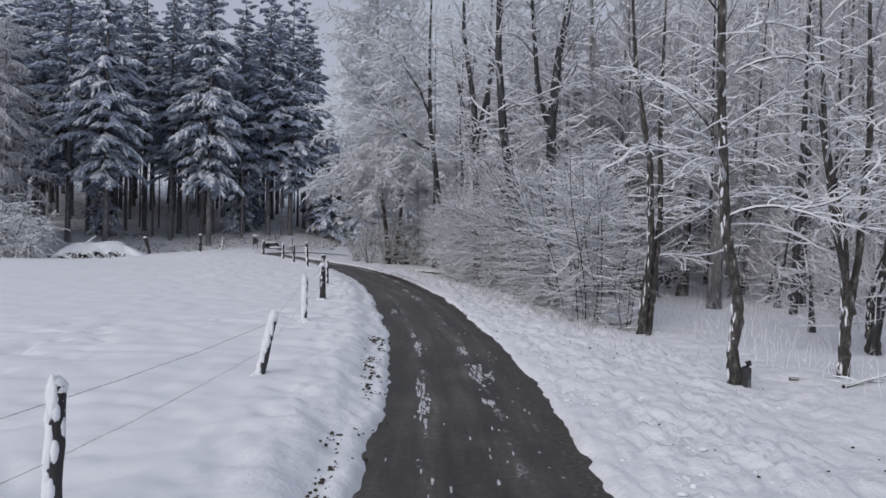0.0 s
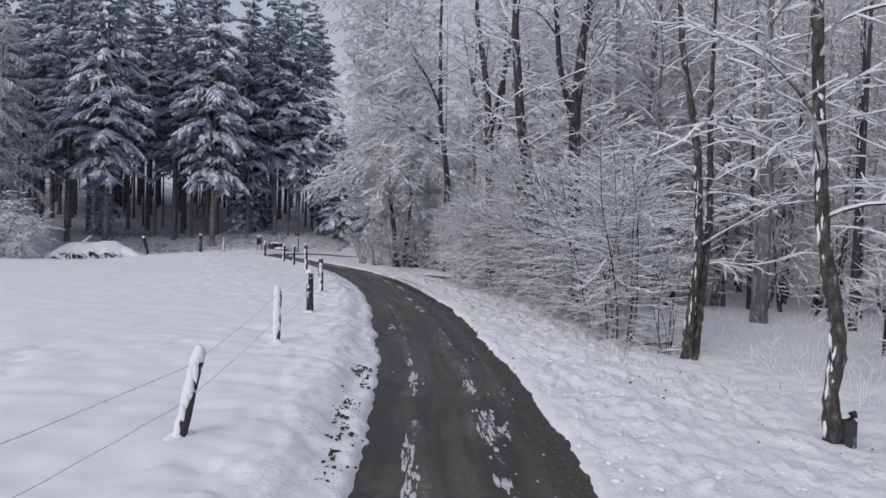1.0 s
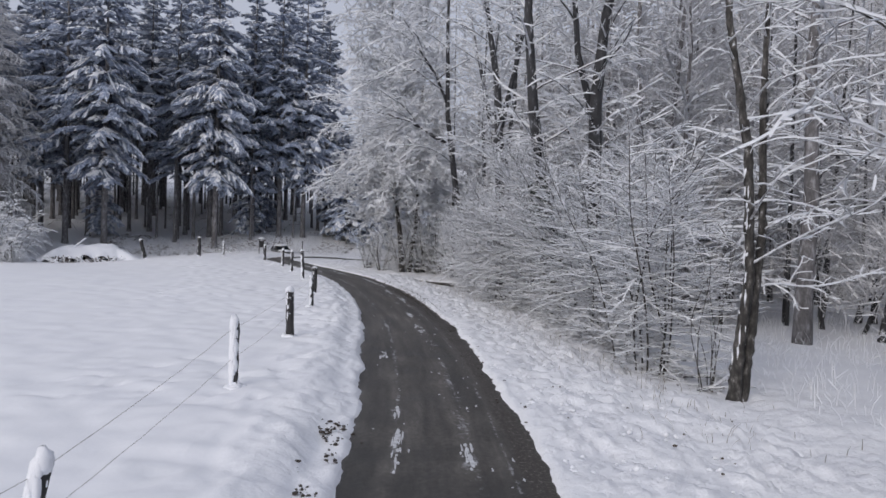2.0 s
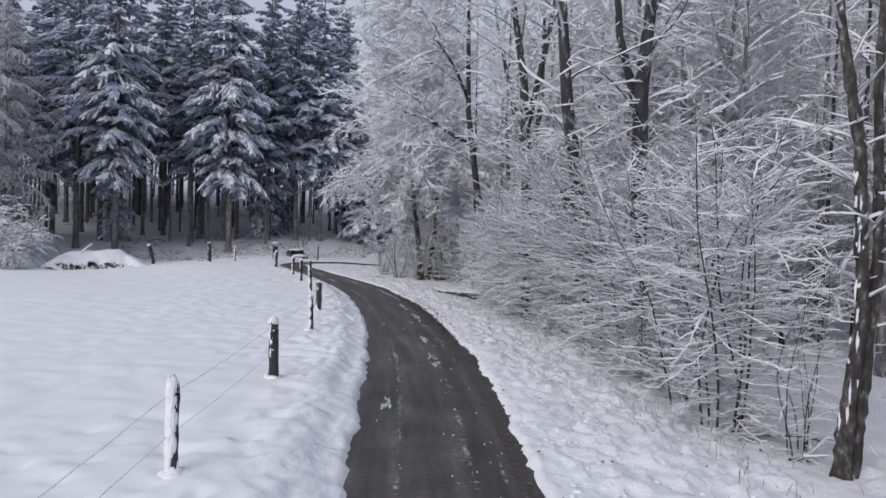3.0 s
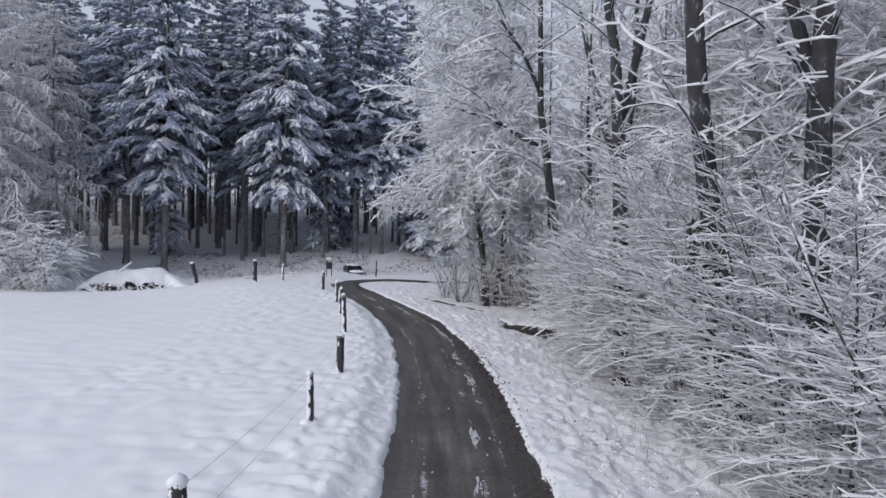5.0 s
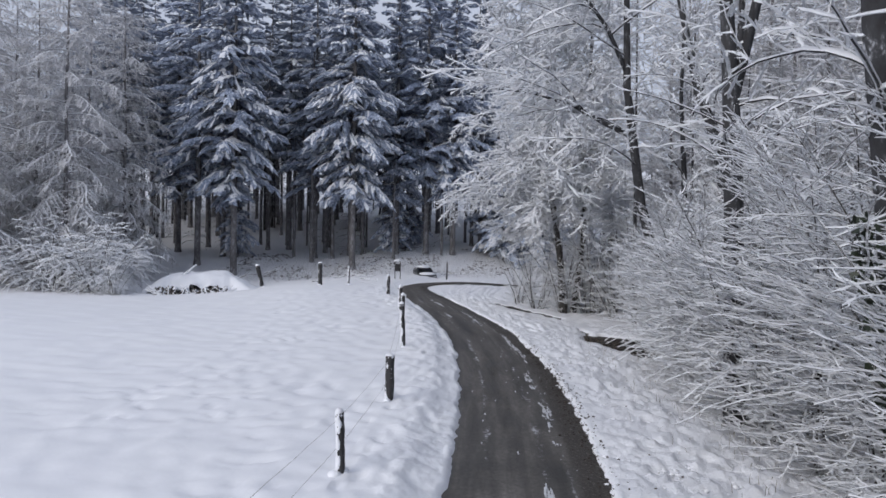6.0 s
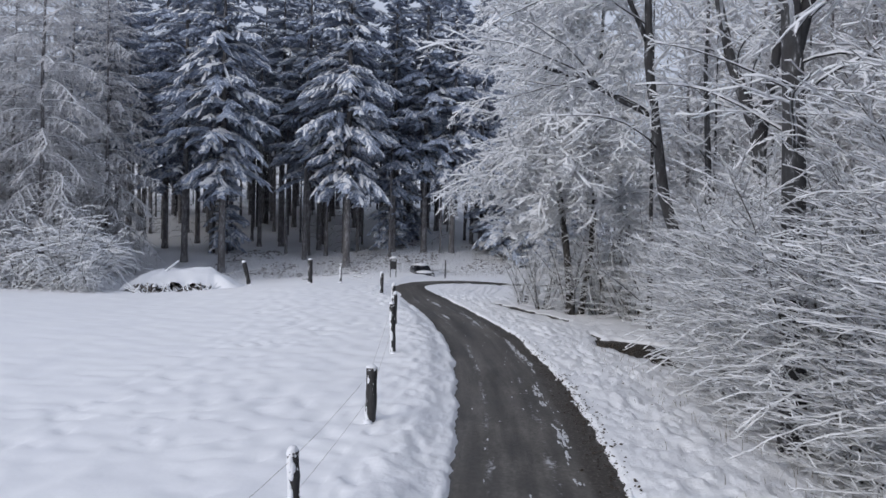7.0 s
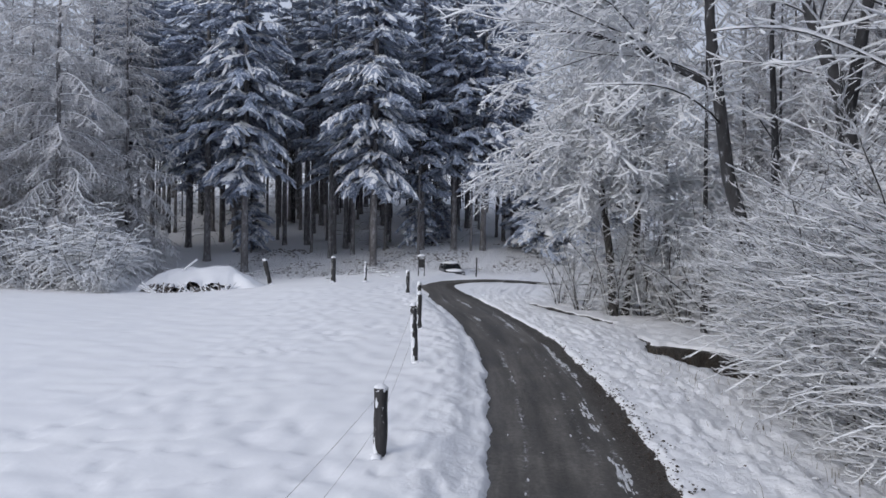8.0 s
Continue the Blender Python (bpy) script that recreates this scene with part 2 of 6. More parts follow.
    def strip(self, pts, radii):
        """A twig too thin to show a round side."""
        base, n = len(self.v), len(pts)
        for i in range(n):
            a, c = pts[max(i - 1, 0)], pts[min(i + 1, n - 1)]
            dx, dy = c[0] - a[0], c[1] - a[1]
            flat = math.hypot(dx, dy) or 1
            sx, sy = -dy / flat * radii[i], dx / flat * radii[i]
            x, y, z = pts[i]
            self.v += [(x - sx, y - sy, z + radii[i] * 0.5), (x + sx, y + sy, z - radii[i] * 0.8)]
        for i in range(n - 1):
            a = base + i * 2
            self.f.append((a, a + 2, a + 3, a + 1))

    def spike(self, a, c, r, snow):
        """A last twig, running out to a point: its wood, or the snow on it."""
        dx, dy = c[0] - a[0], c[1] - a[1]
        flat = math.hypot(dx, dy) or 1
        sx, sy, i = -dy / flat * r, dx / flat * r, len(self.v)
        if snow:
            tip = (c[0], c[1], c[2] + snow * 0.4)
            self.v += [(a[0] - sx, a[1] - sy, a[2]), (a[0], a[1], a[2] + snow), (a[0] + sx, a[1] + sy, a[2]), tip]
            self.f += [(i, i + 1, i + 3), (i + 1, i + 2, i + 3)]
        else:
            self.v += [(a[0] - sx, a[1] - sy, a[2] + r * 0.4), (a[0] + sx, a[1] + sy, a[2] - r), c]
            self.f.append((i, i + 1, i + 2))

    def pad(self, pts, widths, thick, sag, rng):
        """An arched, uneven sheet along pts: snow on a bough, or the needles under it."""
        base, n = len(self.v), len(pts)
        for i in range(n):
            a, c = pts[max(i - 1, 0)], pts[min(i + 1, n - 1)]
            dx, dy = c[0] - a[0], c[1] - a[1]
            flat = math.hypot(dx, dy) or 1
            sx, sy = -dy / flat, dx / flat
            x, y, z = pts[i]
            wl, wr = widths[i] * rng.uniform(0.55, 1.3), widths[i] * rng.uniform(0.55, 1.3)
            self.v += [(x - sx * wl, y - sy * wl, z - sag * wl), (x, y, z + thick), (x + sx * wr, y + sy * wr, z - sag * wr)]
        for i in range(n - 1):
            a = base + i * 3
            self.f += [(a, a + 1, a + 4, a + 3), (a + 1, a + 2, a + 5, a + 4)]

    def clump(self, c, ca, sa, rl, rw, high, slope, rng):
        """A small uneven heap of snow lying on a bough that runs along ca, sa and falls by slope."""
        i = len(self.v)
        self.v.append((c[0], c[1], c[2] + high))
        for k in range(6):
            an, q = 1.0472 * k, rng.uniform(0.5, 1.35)
            u, w = math.cos(an) * rl * q, math.sin(an) * rw * q
            self.v.append((c[0] + ca * u - sa * w, c[1] + sa * u + ca * w, c[2] + slope * u - 0.35 * abs(w)))
        self.f += [(i, i + 1 + k, i + 1 + (k + 1) % 6) for k in range(6)]

    def box(self, m, sx, sy, sz):
        base = len(self.v)
        for x in (-1, 1):
            for y in (-1, 1):
                for z in (-1, 1):
                    self.v.append(tuple(m @ Vector((x * sx / 2, y * sy / 2, z * sz / 2))))
        self.f += [tuple(base + i for i in q) for q in ((0, 1, 3, 2), (4, 6, 7, 5), (0, 4, 5, 1), (2, 3, 7, 6), (0, 2, 6, 4), (1, 5, 7, 3))]

    def lump(self, c, rx, ry, rz, rng, rough=0.2, rings=5, sides=9, floor=-0.3):
        """An uneven rounded lump, flat below."""
        base = len(self.v)
        for i in range(rings):
            el = math.asin(floor) + (1.45 - math.asin(floor)) * i / (rings - 1)
            for k in range(sides):
                az, q = 6.2832 * k / sides, 1 + rng.uniform(-rough, rough)
                self.v.append((c[0] + rx * q * math.cos(el) * math.cos(az), c[1] + ry * q * math.cos(el) * math.sin(az), c[2] + rz * q * math.sin(el)))
        for i in range(rings - 1):
            for k in range(sides):
                j = (k + 1) % sides
                a = base + i * sides
                self.f.append((a + k, a + j, a + sides + j, a + sides + k))
        self.f.append(tuple(base + (rings - 1) * sides + k for k in range(sides)))
        self.f.append(tuple(base + k for k in reversed(range(sides))))

    def mesh(self, name, mat, smooth=True):
        me = bpy.data.meshes.new(name)
        me.from_pydata(self.v, [], self.f)
        me.materials.append(mat)
        if smooth:
            me.shade_smooth()
        return me


def part(name, shape, mat, parent=None, label="", smooth=True):
    ob = new(name, shape.mesh(name, mat, smooth))
    if parent:
        ob.parent = parent
    return tagged(ob, label)


def unit(v):
    ln = math.sqrt(v[0] ** 2 + v[1] ** 2 + v[2] ** 2) or 1
    return (v[0] / ln, v[1] / ln, v[2] / ln)


# ---------------------------------------------------------------- lie of the land
def vnoise(x, y, seed):
    """Smooth noise between -1 and 1 over the plan."""
    x, y = np.asarray(x, float), np.asarray(y, float)
    xi, yi = np.floor(x), np.floor(y)
    u, w = x - xi, y - yi
    u, w = u * u * (3 - 2 * u), w * w * (3 - 2 * w)

    def cell(a, c):
        s = np.sin(a * 127.1 + c * 311.7 + seed * 74.7) * 43758.5453
        return (s - np.floor(s)) * 2 - 1

    return (cell(xi, yi) * (1 - u) + cell(xi + 1, yi) * u) * (1 - w) + (cell(xi, yi + 1) * (1 - u) + cell(xi + 1, yi + 1) * u) * w


def smooth_step(a, b, x):
    t = np.clip((np.asarray(x, float) - a) / (b - a), 0, 1)
    return t * t * (3 - 2 * t)


LINE_Y = [-80, -10, 0, 5, 8, 11, 15, 20, 25, 30, 35, 40, 45, 50, 55, 60, 64, 70, 600]
LINE_X = [1.0, 1.0, 1.0, 0.95, 0.93, 0.8, 0.52, 0.0, -0.72, -1.72, -2.85, -4.2, -5.95, -8.0, -10.5, -13.1, -14.6, -15.0, -15.0]
_fy = np.arange(-80, 600, 0.25)
_fx = np.convolve(np.pad(np.interp(_fy, LINE_Y, LINE_X), 8, mode="edge"), np.hanning(17) / np.hanning(17).sum(), "valid")
_fs = np.gradient(_fx, _fy)


def road_x(y):
    return np.interp(y, _fy, _fx)


def road_lean(y):
    """How much wider than square across the road lies along x."""
    return np.sqrt(1 + np.interp(y, _fy, _fs) ** 2)


def beside(x, y):
    """Distance from the road's middle, to the right positive."""
    return (x - road_x(y)) / road_lean(y)


def half_width(y, side):
    wide = 0.24 * smooth_step(22, 30, y) * (1 - smooth_step(46, 52, y)) if side > 0 else 0
    return 1.27 + wide + 0.12 * np.exp(-(((np.asarray(y) - 23) / 6) ** 2)) + 0.07 * vnoise(np.asarray(y) * 0.8, side * 7.0, 3) + 0.045 * vnoise(np.asarray(y) * 3.1, side * 5.0, 4) + 0.025 * vnoise(np.asarray(y) * 6.3, side * 3.0, 15)


CREEK = [(-8.0, 58.4), (-7.2, 57.2), (-5.9, 55.7), (-4.0, 53.9), (-2.9, 51.8), (-1.8, 48.4), (-1.2, 47.6), (-0.5, 46.9), (0.5, 45.5), (1.6, 44.0), (3.4, 42.0)]
CREEK_W = [0.0, 0.26, 0.3, 0.2, -0.3, -0.05, 0.7, 1.3, 1.35, 1.1, 0.3]


def creek_depth(x, y, soft=0.22):
    out = np.zeros_like(np.asarray(x, float))
    for i in range(len(CREEK) - 1):
        (ax, ay), (bx, by) = CREEK[i], CREEK[i + 1]
        t = np.clip(((x - ax) * (bx - ax) + (y - ay) * (by - ay)) / ((bx - ax) ** 2 + (by - ay) ** 2), 0, 1)
        d = np.hypot(x - ax - t * (bx - ax), y - ay - t * (by - ay))
        w = CREEK_W[i] * (1 - t) + CREEK_W[i + 1] * t + 0.22 * vnoise(x * 1.9, y * 1.9, 91) + 0.1 * vnoise(x * 4.5, y * 4.5, 92)
        out = np.maximum(out, 1 - smooth_step(w, w + soft, d))
    return out


def land(x, y):
    """The broad height of the ground, without lumps."""
    x, y = np.asarray(x, float), np.asarray(y, float)
    d = beside(x, y)
    z = -0.12 + 0.2 * smooth_step(-1.2, -2.6, d) - 0.05 * smooth_step(-4, -12, d)
    z = z - 0.65 * smooth_step(-6, -16, d) * smooth_step(36, 58, y)
    z = z - 0.30 * smooth_step(1.6, 6.5, d) - 0.15 * smooth_step(7, 14, d)
    z = z + 0.5 * np.maximum(0, d - 24) * smooth_step(24, 40, d)
    wood = y - (83 + 0.5 * (x + 22))
    z = z + 0.13 * np.maximum(0, wood + 9) * smooth_step(-9, 4, wood)
    return np.minimum(z, 40)


def ground_z(x, y):
    """The snow's surface, away from the road."""
    return float(land(x, y))


def build_ground():
    d = np.concatenate([-np.geomspace(450, 26, 26), np.arange(-25.6, -15.0, 0.6), np.arange(-15.0, -9.0, 0.3), np.arange(-9.0, -3.0, 0.13), np.arange(-3.0, -1.8, 0.07), np.arange(-1.8, -1.05, 0.05), [-0.6, 0, 0.6], np.arange(1.05, 1.8, 0.05), np.arange(1.8, 5.2, 0.07), np.arange(5.2, 9.0, 0.16), np.geomspace(9.2, 450, 42)])
    y = np.concatenate([-np.geomspace(160, 0.3, 22), np.arange(0, 3, 0.25), np.arange(3, 32, 0.115), np.arange(32, 48, 0.17), np.arange(48, 62, 0.2), np.arange(62, 110, 0.8), np.geomspace(111, 600, 26)])
    D, Y = np.meshgrid(d, y)
    X = road_x(Y) + D * road_lean(Y)
    Z = land(X, Y)
    fade = 1 - smooth_step(57.5, 60.5, Y)
    left, right = half_width(Y, -1), half_width(Y, 1)
    out = np.where(D < 0, -D - left, D - right)
    near = smooth_step(0, 1.0, out)
    # trodden meadow on one side, rough grass under snow on the other
    U, W = 0.8 * X + 0.6 * Y, 0.8 * Y - 0.6 * X
    lumps = 0.012 * vnoise(U * 0.9, W * 0.9, 1) + 0.015 * vnoise(U * 1.9, W * 1.7, 2) + 0.03 * vnoise(U * 3.3, W * 3.3, 5) * (1 - smooth_step(4, 8, -D))
    pits = -0.06 * smooth_step(0.25, 0.7, vnoise(U * 3.7 + 0.8 * vnoise(X * 1.3, Y * 1.3, 35), W * 3.3, 6)) * smooth_step(-0.2, 0.4, vnoise(X * 0.25, Y * 0.25, 7))
    thick = 0.7 + 0.3 * vnoise(X * 0.5, Y * 0.5, 19)
    rough = 0.05 * vnoise(X * 1.1, Y * 1.1, 8) + thick * (0.05 * np.abs(vnoise(U * 2.3 + 0.5 * vnoise(X, Y, 20), W * 2.1, 9)) + 0.065 * smooth_step(-0.1, 0.4, vnoise(U * 5.0 + 1.1 * vnoise(X * 1.7, Y * 1.7, 23), W * 4.3 + 1.1 * vnoise(X * 1.6, Y * 1.8, 28), 10)) + 0.075 * smooth_step(-0.05, 0.4, vnoise(U * 8.1 + 1.2 * vnoise(X * 2.3, Y * 2.6, 29), W * 7.7 + 1.2 * vnoise(X * 2.5, Y * 2.4, 24), 14))) - 0.06
    rough = rough * (1 - 0.9 * creek_depth(X, Y, 1.3))
    crumbled = (0.035 * smooth_step(-0.1, 0.4, vnoise(U * 3.6, W * 3.4, 25)) + 0.04 * smooth_step(0.0, 0.45, vnoise(U * 6.3, W * 6.1, 26))) * (1 - smooth_step(0.8, 2.4, out))
    Z = Z + np.where(D < 0, (crumbled + (0.32 + 0.75 * (1 - smooth_step(9, 18, Y))) * lumps * (1 - 0.6 * smooth_step(3, 8, -D)) * (1 - smooth_step(9, 14, -D)) + 0.02 * vnoise(X * 0.17 + Y * 0.1, Y * 0.15 - X * 0.08, 22) + (1 + 0.7 * (1 - smooth_step(9, 18, Y))) * pits * (1 - smooth_step(8, 13, -D))) * (0.35 + 0.65 * near), rough * (0.25 + 0.75 * near) * (1 - smooth_step(6.0, 9.6, D)) + 0.12 * vnoise(U * 0.35, W * 0.33, 27) * smooth_step(7, 11, D) * (1 - smooth_step(26, 40, D)))
    # shoulder pushed up beside the road, crumbling at its rim
    rim = smooth_step(-0.03, 0.10, out) * (0.065 + 0.03 * vnoise(X * 2.5, Y * 2.5, 11))
    crumb = 0.035 * vnoise(X * 7, Y * 7, 12) * np.exp(-((out - 0.15) / 0.25) ** 2)
    bank = np.where(D < 0, 0.05 * np.exp(-((out - 0.75) / 0.3) ** 2) - 0.05 * np.exp(-((out - 0.38) / 0.14) ** 2) * smooth_step(-0.2, 0.6, vnoise(Y * 0.6, Y * 0 + 3, 13)), 0)
    Z = Z + fade * np.where(out > -0.05, rim + crumb + bank, 0) + (1 - fade) * 0.02
    Z = np.where((out < 0.0) & (np.abs(D) < 3), Z - 0.10 * fade * smooth_step(0.02, -0.08, out), Z)
    c = creek_depth(X, Y)
    Z = Z * (1 - c) + (land(X, Y) - 0.26) * c
    ny, nd = D.shape
    verts = np.stack([X.ravel(), Y.ravel(), Z.ravel()], 1)
    i = np.arange(ny * nd).reshape(ny, nd)
    faces = np.stack([i[:-1, :-1], i[:-1, 1:], i[1:, 1:], i[1:, :-1]], -1).reshape(-1, 4)
    me = bpy.data.meshes.new("ground")
    me.from_pydata(verts.tolist(), [], faces.tolist())
    me.materials.append(SNOW_GROUND)
    me.shade_smooth()
    crumbly = np.where(D > 0, 0.52 * (1 - smooth_step(7, 12, D)), 0.5 * (1 - smooth_step(0.3, 1.6, out))) + 0.1
    me.attributes.new("crumbly", "FLOAT", "POINT").data.foreach_set("value", crumbly.ravel())
    return tagged(new("ground", me), "deep uneven white snow over meadow, verge and forest floor", "snowy ground", kind="structure")


build_ground()


def build_road():
    ys = np.arange(-60, 60.01, 0.3)
    pts = [(float(road_x(v)), float(v)) for v in ys]
    turn = [(-13.6, 61.0), (-14.8, 63.4), (-15.6, 65.6), (-15.6, 67.6), (-14.9, 69.6), (-13.2, 71.5), (-11, 73.2), (-8, 75.3), (-4, 78), (2, 81.5), (12, 86)]
    pts += turn
    # even steps along the bend
    p = np.array(pts)
    s = np.r_[0, np.cumsum(np.hypot(*np.diff(p, axis=0).T))]
    t = np.arange(0, s[-1], 0.3)
    q = np.stack([np.interp(t, s, p[:, 0]), np.interp(t, s, p[:, 1])], 1)
    k = np.hanning(13) / np.hanning(13).sum()
    q = np.stack([np.convolve(np.pad(q[:, j], 6, mode="edge"), k, "valid") for j in (0, 1)], 1)
    tan = np.gradient(q, axis=0)
    tan /= np.hypot(*tan.T)[:, None]
    across = np.stack([tan[:, 1], -tan[:, 0]], 1)
    cols = np.linspace(-1.62, 1.8, 16)
    verts, uvs = [], []
    for a in range(len(q)):
        far = float(smooth_step(57, 60, q[a, 1]))
        for c in cols:
            w = c * (1 - 0.38 * far)
            x, y = q[a] + across[a] * w
            z = float(land(*q[a])) - 0.012 * c * c + far * 0.075
            verts.append((x, y, z))
            uvs.append((c, t[a]))
    n = len(cols)
    faces = [(a * n + c, a * n + c + 1, a * n + n + c + 1, a * n + n + c) for a in range(len(q) - 1) for c in range(n - 1)]
    me = bpy.data.meshes.new("road")
    me.from_pydata(verts, [], faces)
    lay = me.uv_layers.new(name="UVMap")
    for lp in me.loops:
        lay.data[lp.index].uv = uvs[lp.vertex_index]
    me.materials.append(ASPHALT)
    me.shade_smooth()
    return tagged(new("road", me), "narrow wet grey asphalt lane with slush streaks", "road", kind="structure")


build_road()


# ---------------------------------------------------------------- trees
def sprig(out, p, d, length, r, level, rng, K):
    """Grows one branch and, from it, its side branches in flat sprays."""
    step = K["step"][level]
    n = max(1 if level > 1 else 2, int(length / step + 0.5))
    seg = length / n
    pts, dirs = [p], [d]
    droop, lift, wob = K["droop"][level], K["lift"][level], K["wobble"][level]
    wx = wy = wz = 0.0
    for i in range(n):
        t = (i + 1) / n
        wx, wy, wz = 0.55 * wx + rng.uniform(-wob, wob), 0.55 * wy + rng.uniform(-wob, wob), 0.4 * wz + rng.uniform(-wob, wob)
        sink = droop * seg * (1 - t) - lift * seg * t if p[2] > K.get("floor", 0) else -0.15
        d = unit((d[0] + wx, d[1] + wy, d[2] + wz - sink))
        p = (p[0] + d[0] * seg, p[1] + d[1] * seg, p[2] + d[2] * seg)
        pts.append(p)
        dirs.append(d)
    radii = [max(0.0045, r * (1 - 0.72 * i / n)) for i in range(n + 1)]
    out.append((pts, radii, level))
    if level >= K["levels"]:
        return
    every, ratio = K["every"][level], K["ratio"][level]
    side, s = rng.choice((-1, 1)), length * K["bare"][level] + rng.uniform(0, every)
    while s < length * 0.97:
        f = s / seg
        i = min(n - 1, int(f))
        u = f - i
        a, c = pts[i], pts[i + 1]
        q = (a[0] + (c[0] - a[0]) * u, a[1] + (c[1] - a[1]) * u, a[2] + (c[2] - a[2]) * u)
        dd = dirs[i]
        hx, hy = -dd[1], dd[0]
        hl = math.hypot(hx, hy) or 1
        an = rng.uniform(0.5, 1.15)
        si, co = math.sin(an) * side, math.cos(an)
        tilt = rng.uniform(*K["tilt"])
        if rng.random() < 0.3:
            tilt *= 2.2
        roll = rng.uniform(-1.4, 1.4) * K.get("round", 0)
        hx, hy, cr, sr = hx / hl, hy / hl, math.cos(roll), math.sin(roll)
        vx, vy, vz = -dd[2] * hy, dd[2] * hx, dd[0] * hy - dd[1] * hx
        cd = unit((dd[0] * co + (hx * cr - vx * sr) * si, dd[1] * co + (hy * cr - vy * sr) * si, dd[2] * co * 0.7 - vz * sr * si + tilt * (1 - 0.5 * K.get("round", 0))))
        cl = length * ratio * (1.1 - 0.7 * s / length) * rng.uniform(0.6, 1.2)
        if cl > K["least"]:
            sprig(out, q, cd, cl, max(0.005, r * (0.5 if level else 0.42)), level + 1, rng, K)
        side = -side
        s += every * rng.uniform(0.6, 1.4)


WOODY = dict(levels=3, step=(0.4, 0.26, 0.25, 2.0), droop=(0.26, 0.2, 0.25, 0.1), lift=(-0.06, 0.0, 0.08, 0.0), wobble=(0.13, 0.2, 0.3, 0.3),
             every=(0.36, 0.2, 0.11), ratio=(0.46, 0.4, 0.42), bare=(0.14, 0.08, 0.08), tilt=(-0.25, 0.35), least=0.09)


def changed(K, **kw):
    k = dict(K)
    k.update(kw)
    return k


def along(path, f):
    """The point, radius and direction at the share f of the height of a trunk given as rows of x, y, z, r."""
    z = path[0][2] + f * (path[-1][2] - path[0][2])
    i = max(k for k in range(len(path) - 1) if path[k][2] <= z + 1e-6)
    a, c = path[i], path[i + 1]
    u = (z - a[2]) / (c[2] - a[2])
    return tuple(a[k] + (c[k] - a[k]) * u for k in range(4)), unit((c[0] - a[0], c[1] - a[1], c[2] - a[2]))


def trunk_path(rng, height, r, lean=(0, 0), crook=0.12, steps=9):
    rows, x, y = [], 0.0, 0.0
    for i in range(steps + 1):
        t = i / steps
        flare = 1 + 0.55 * max(0, 1 - t * height / 0.7) ** 2
        rows.append((x + lean[0] * t * height, y + lean[1] * t * height, t * height - (0.25 if i == 0 else 0), r * (1 - 0.78 * t) * flare))
        x += rng.uniform(-crook, crook)
        y += rng.uniform(-crook, crook)
    return rows


def gnarled(path, rng, step=0.12, rough=0.13):
    """A trunk's path cut finer, with swellings, cracks and small kinks."""
    rows, n = [], int((path[-1][2] - path[0][2]) / step)
    for i in range(n + 1):
        q, _ = along(path, min(i / n, 0.9999))
        k = 0.12 * q[3]
        rows.append((q[0] + rng.uniform(-k, k), q[1] + rng.uniform(-k, k), q[2], q[3] * (1 + rng.uniform(-rough, rough))))
    return rows


def stuck_snow(root, path, rng, count, top):
    """Snow clinging in patches to the weather side of a trunk."""
    shape = Shape()
    for k in range(count):
        q, _ = along(path, rng.uniform(0.04, top))
        az = rng.gauss(-2.6, 0.5)
        shape.lump((q[0] + math.cos(az) * q[3] * 0.92, q[1] + math.sin(az) * q[3] * 0.92, q[2]), rng.uniform(0.012, 0.032), rng.uniform(0.012, 0.032), rng.uniform(0.03, 0.17), rng, 0.5, 5, 6, -0.9)
    tagged(part("stuck_snow", shape, SNOW, root, "patches of snow clinging to the bark"), kind="stuff")


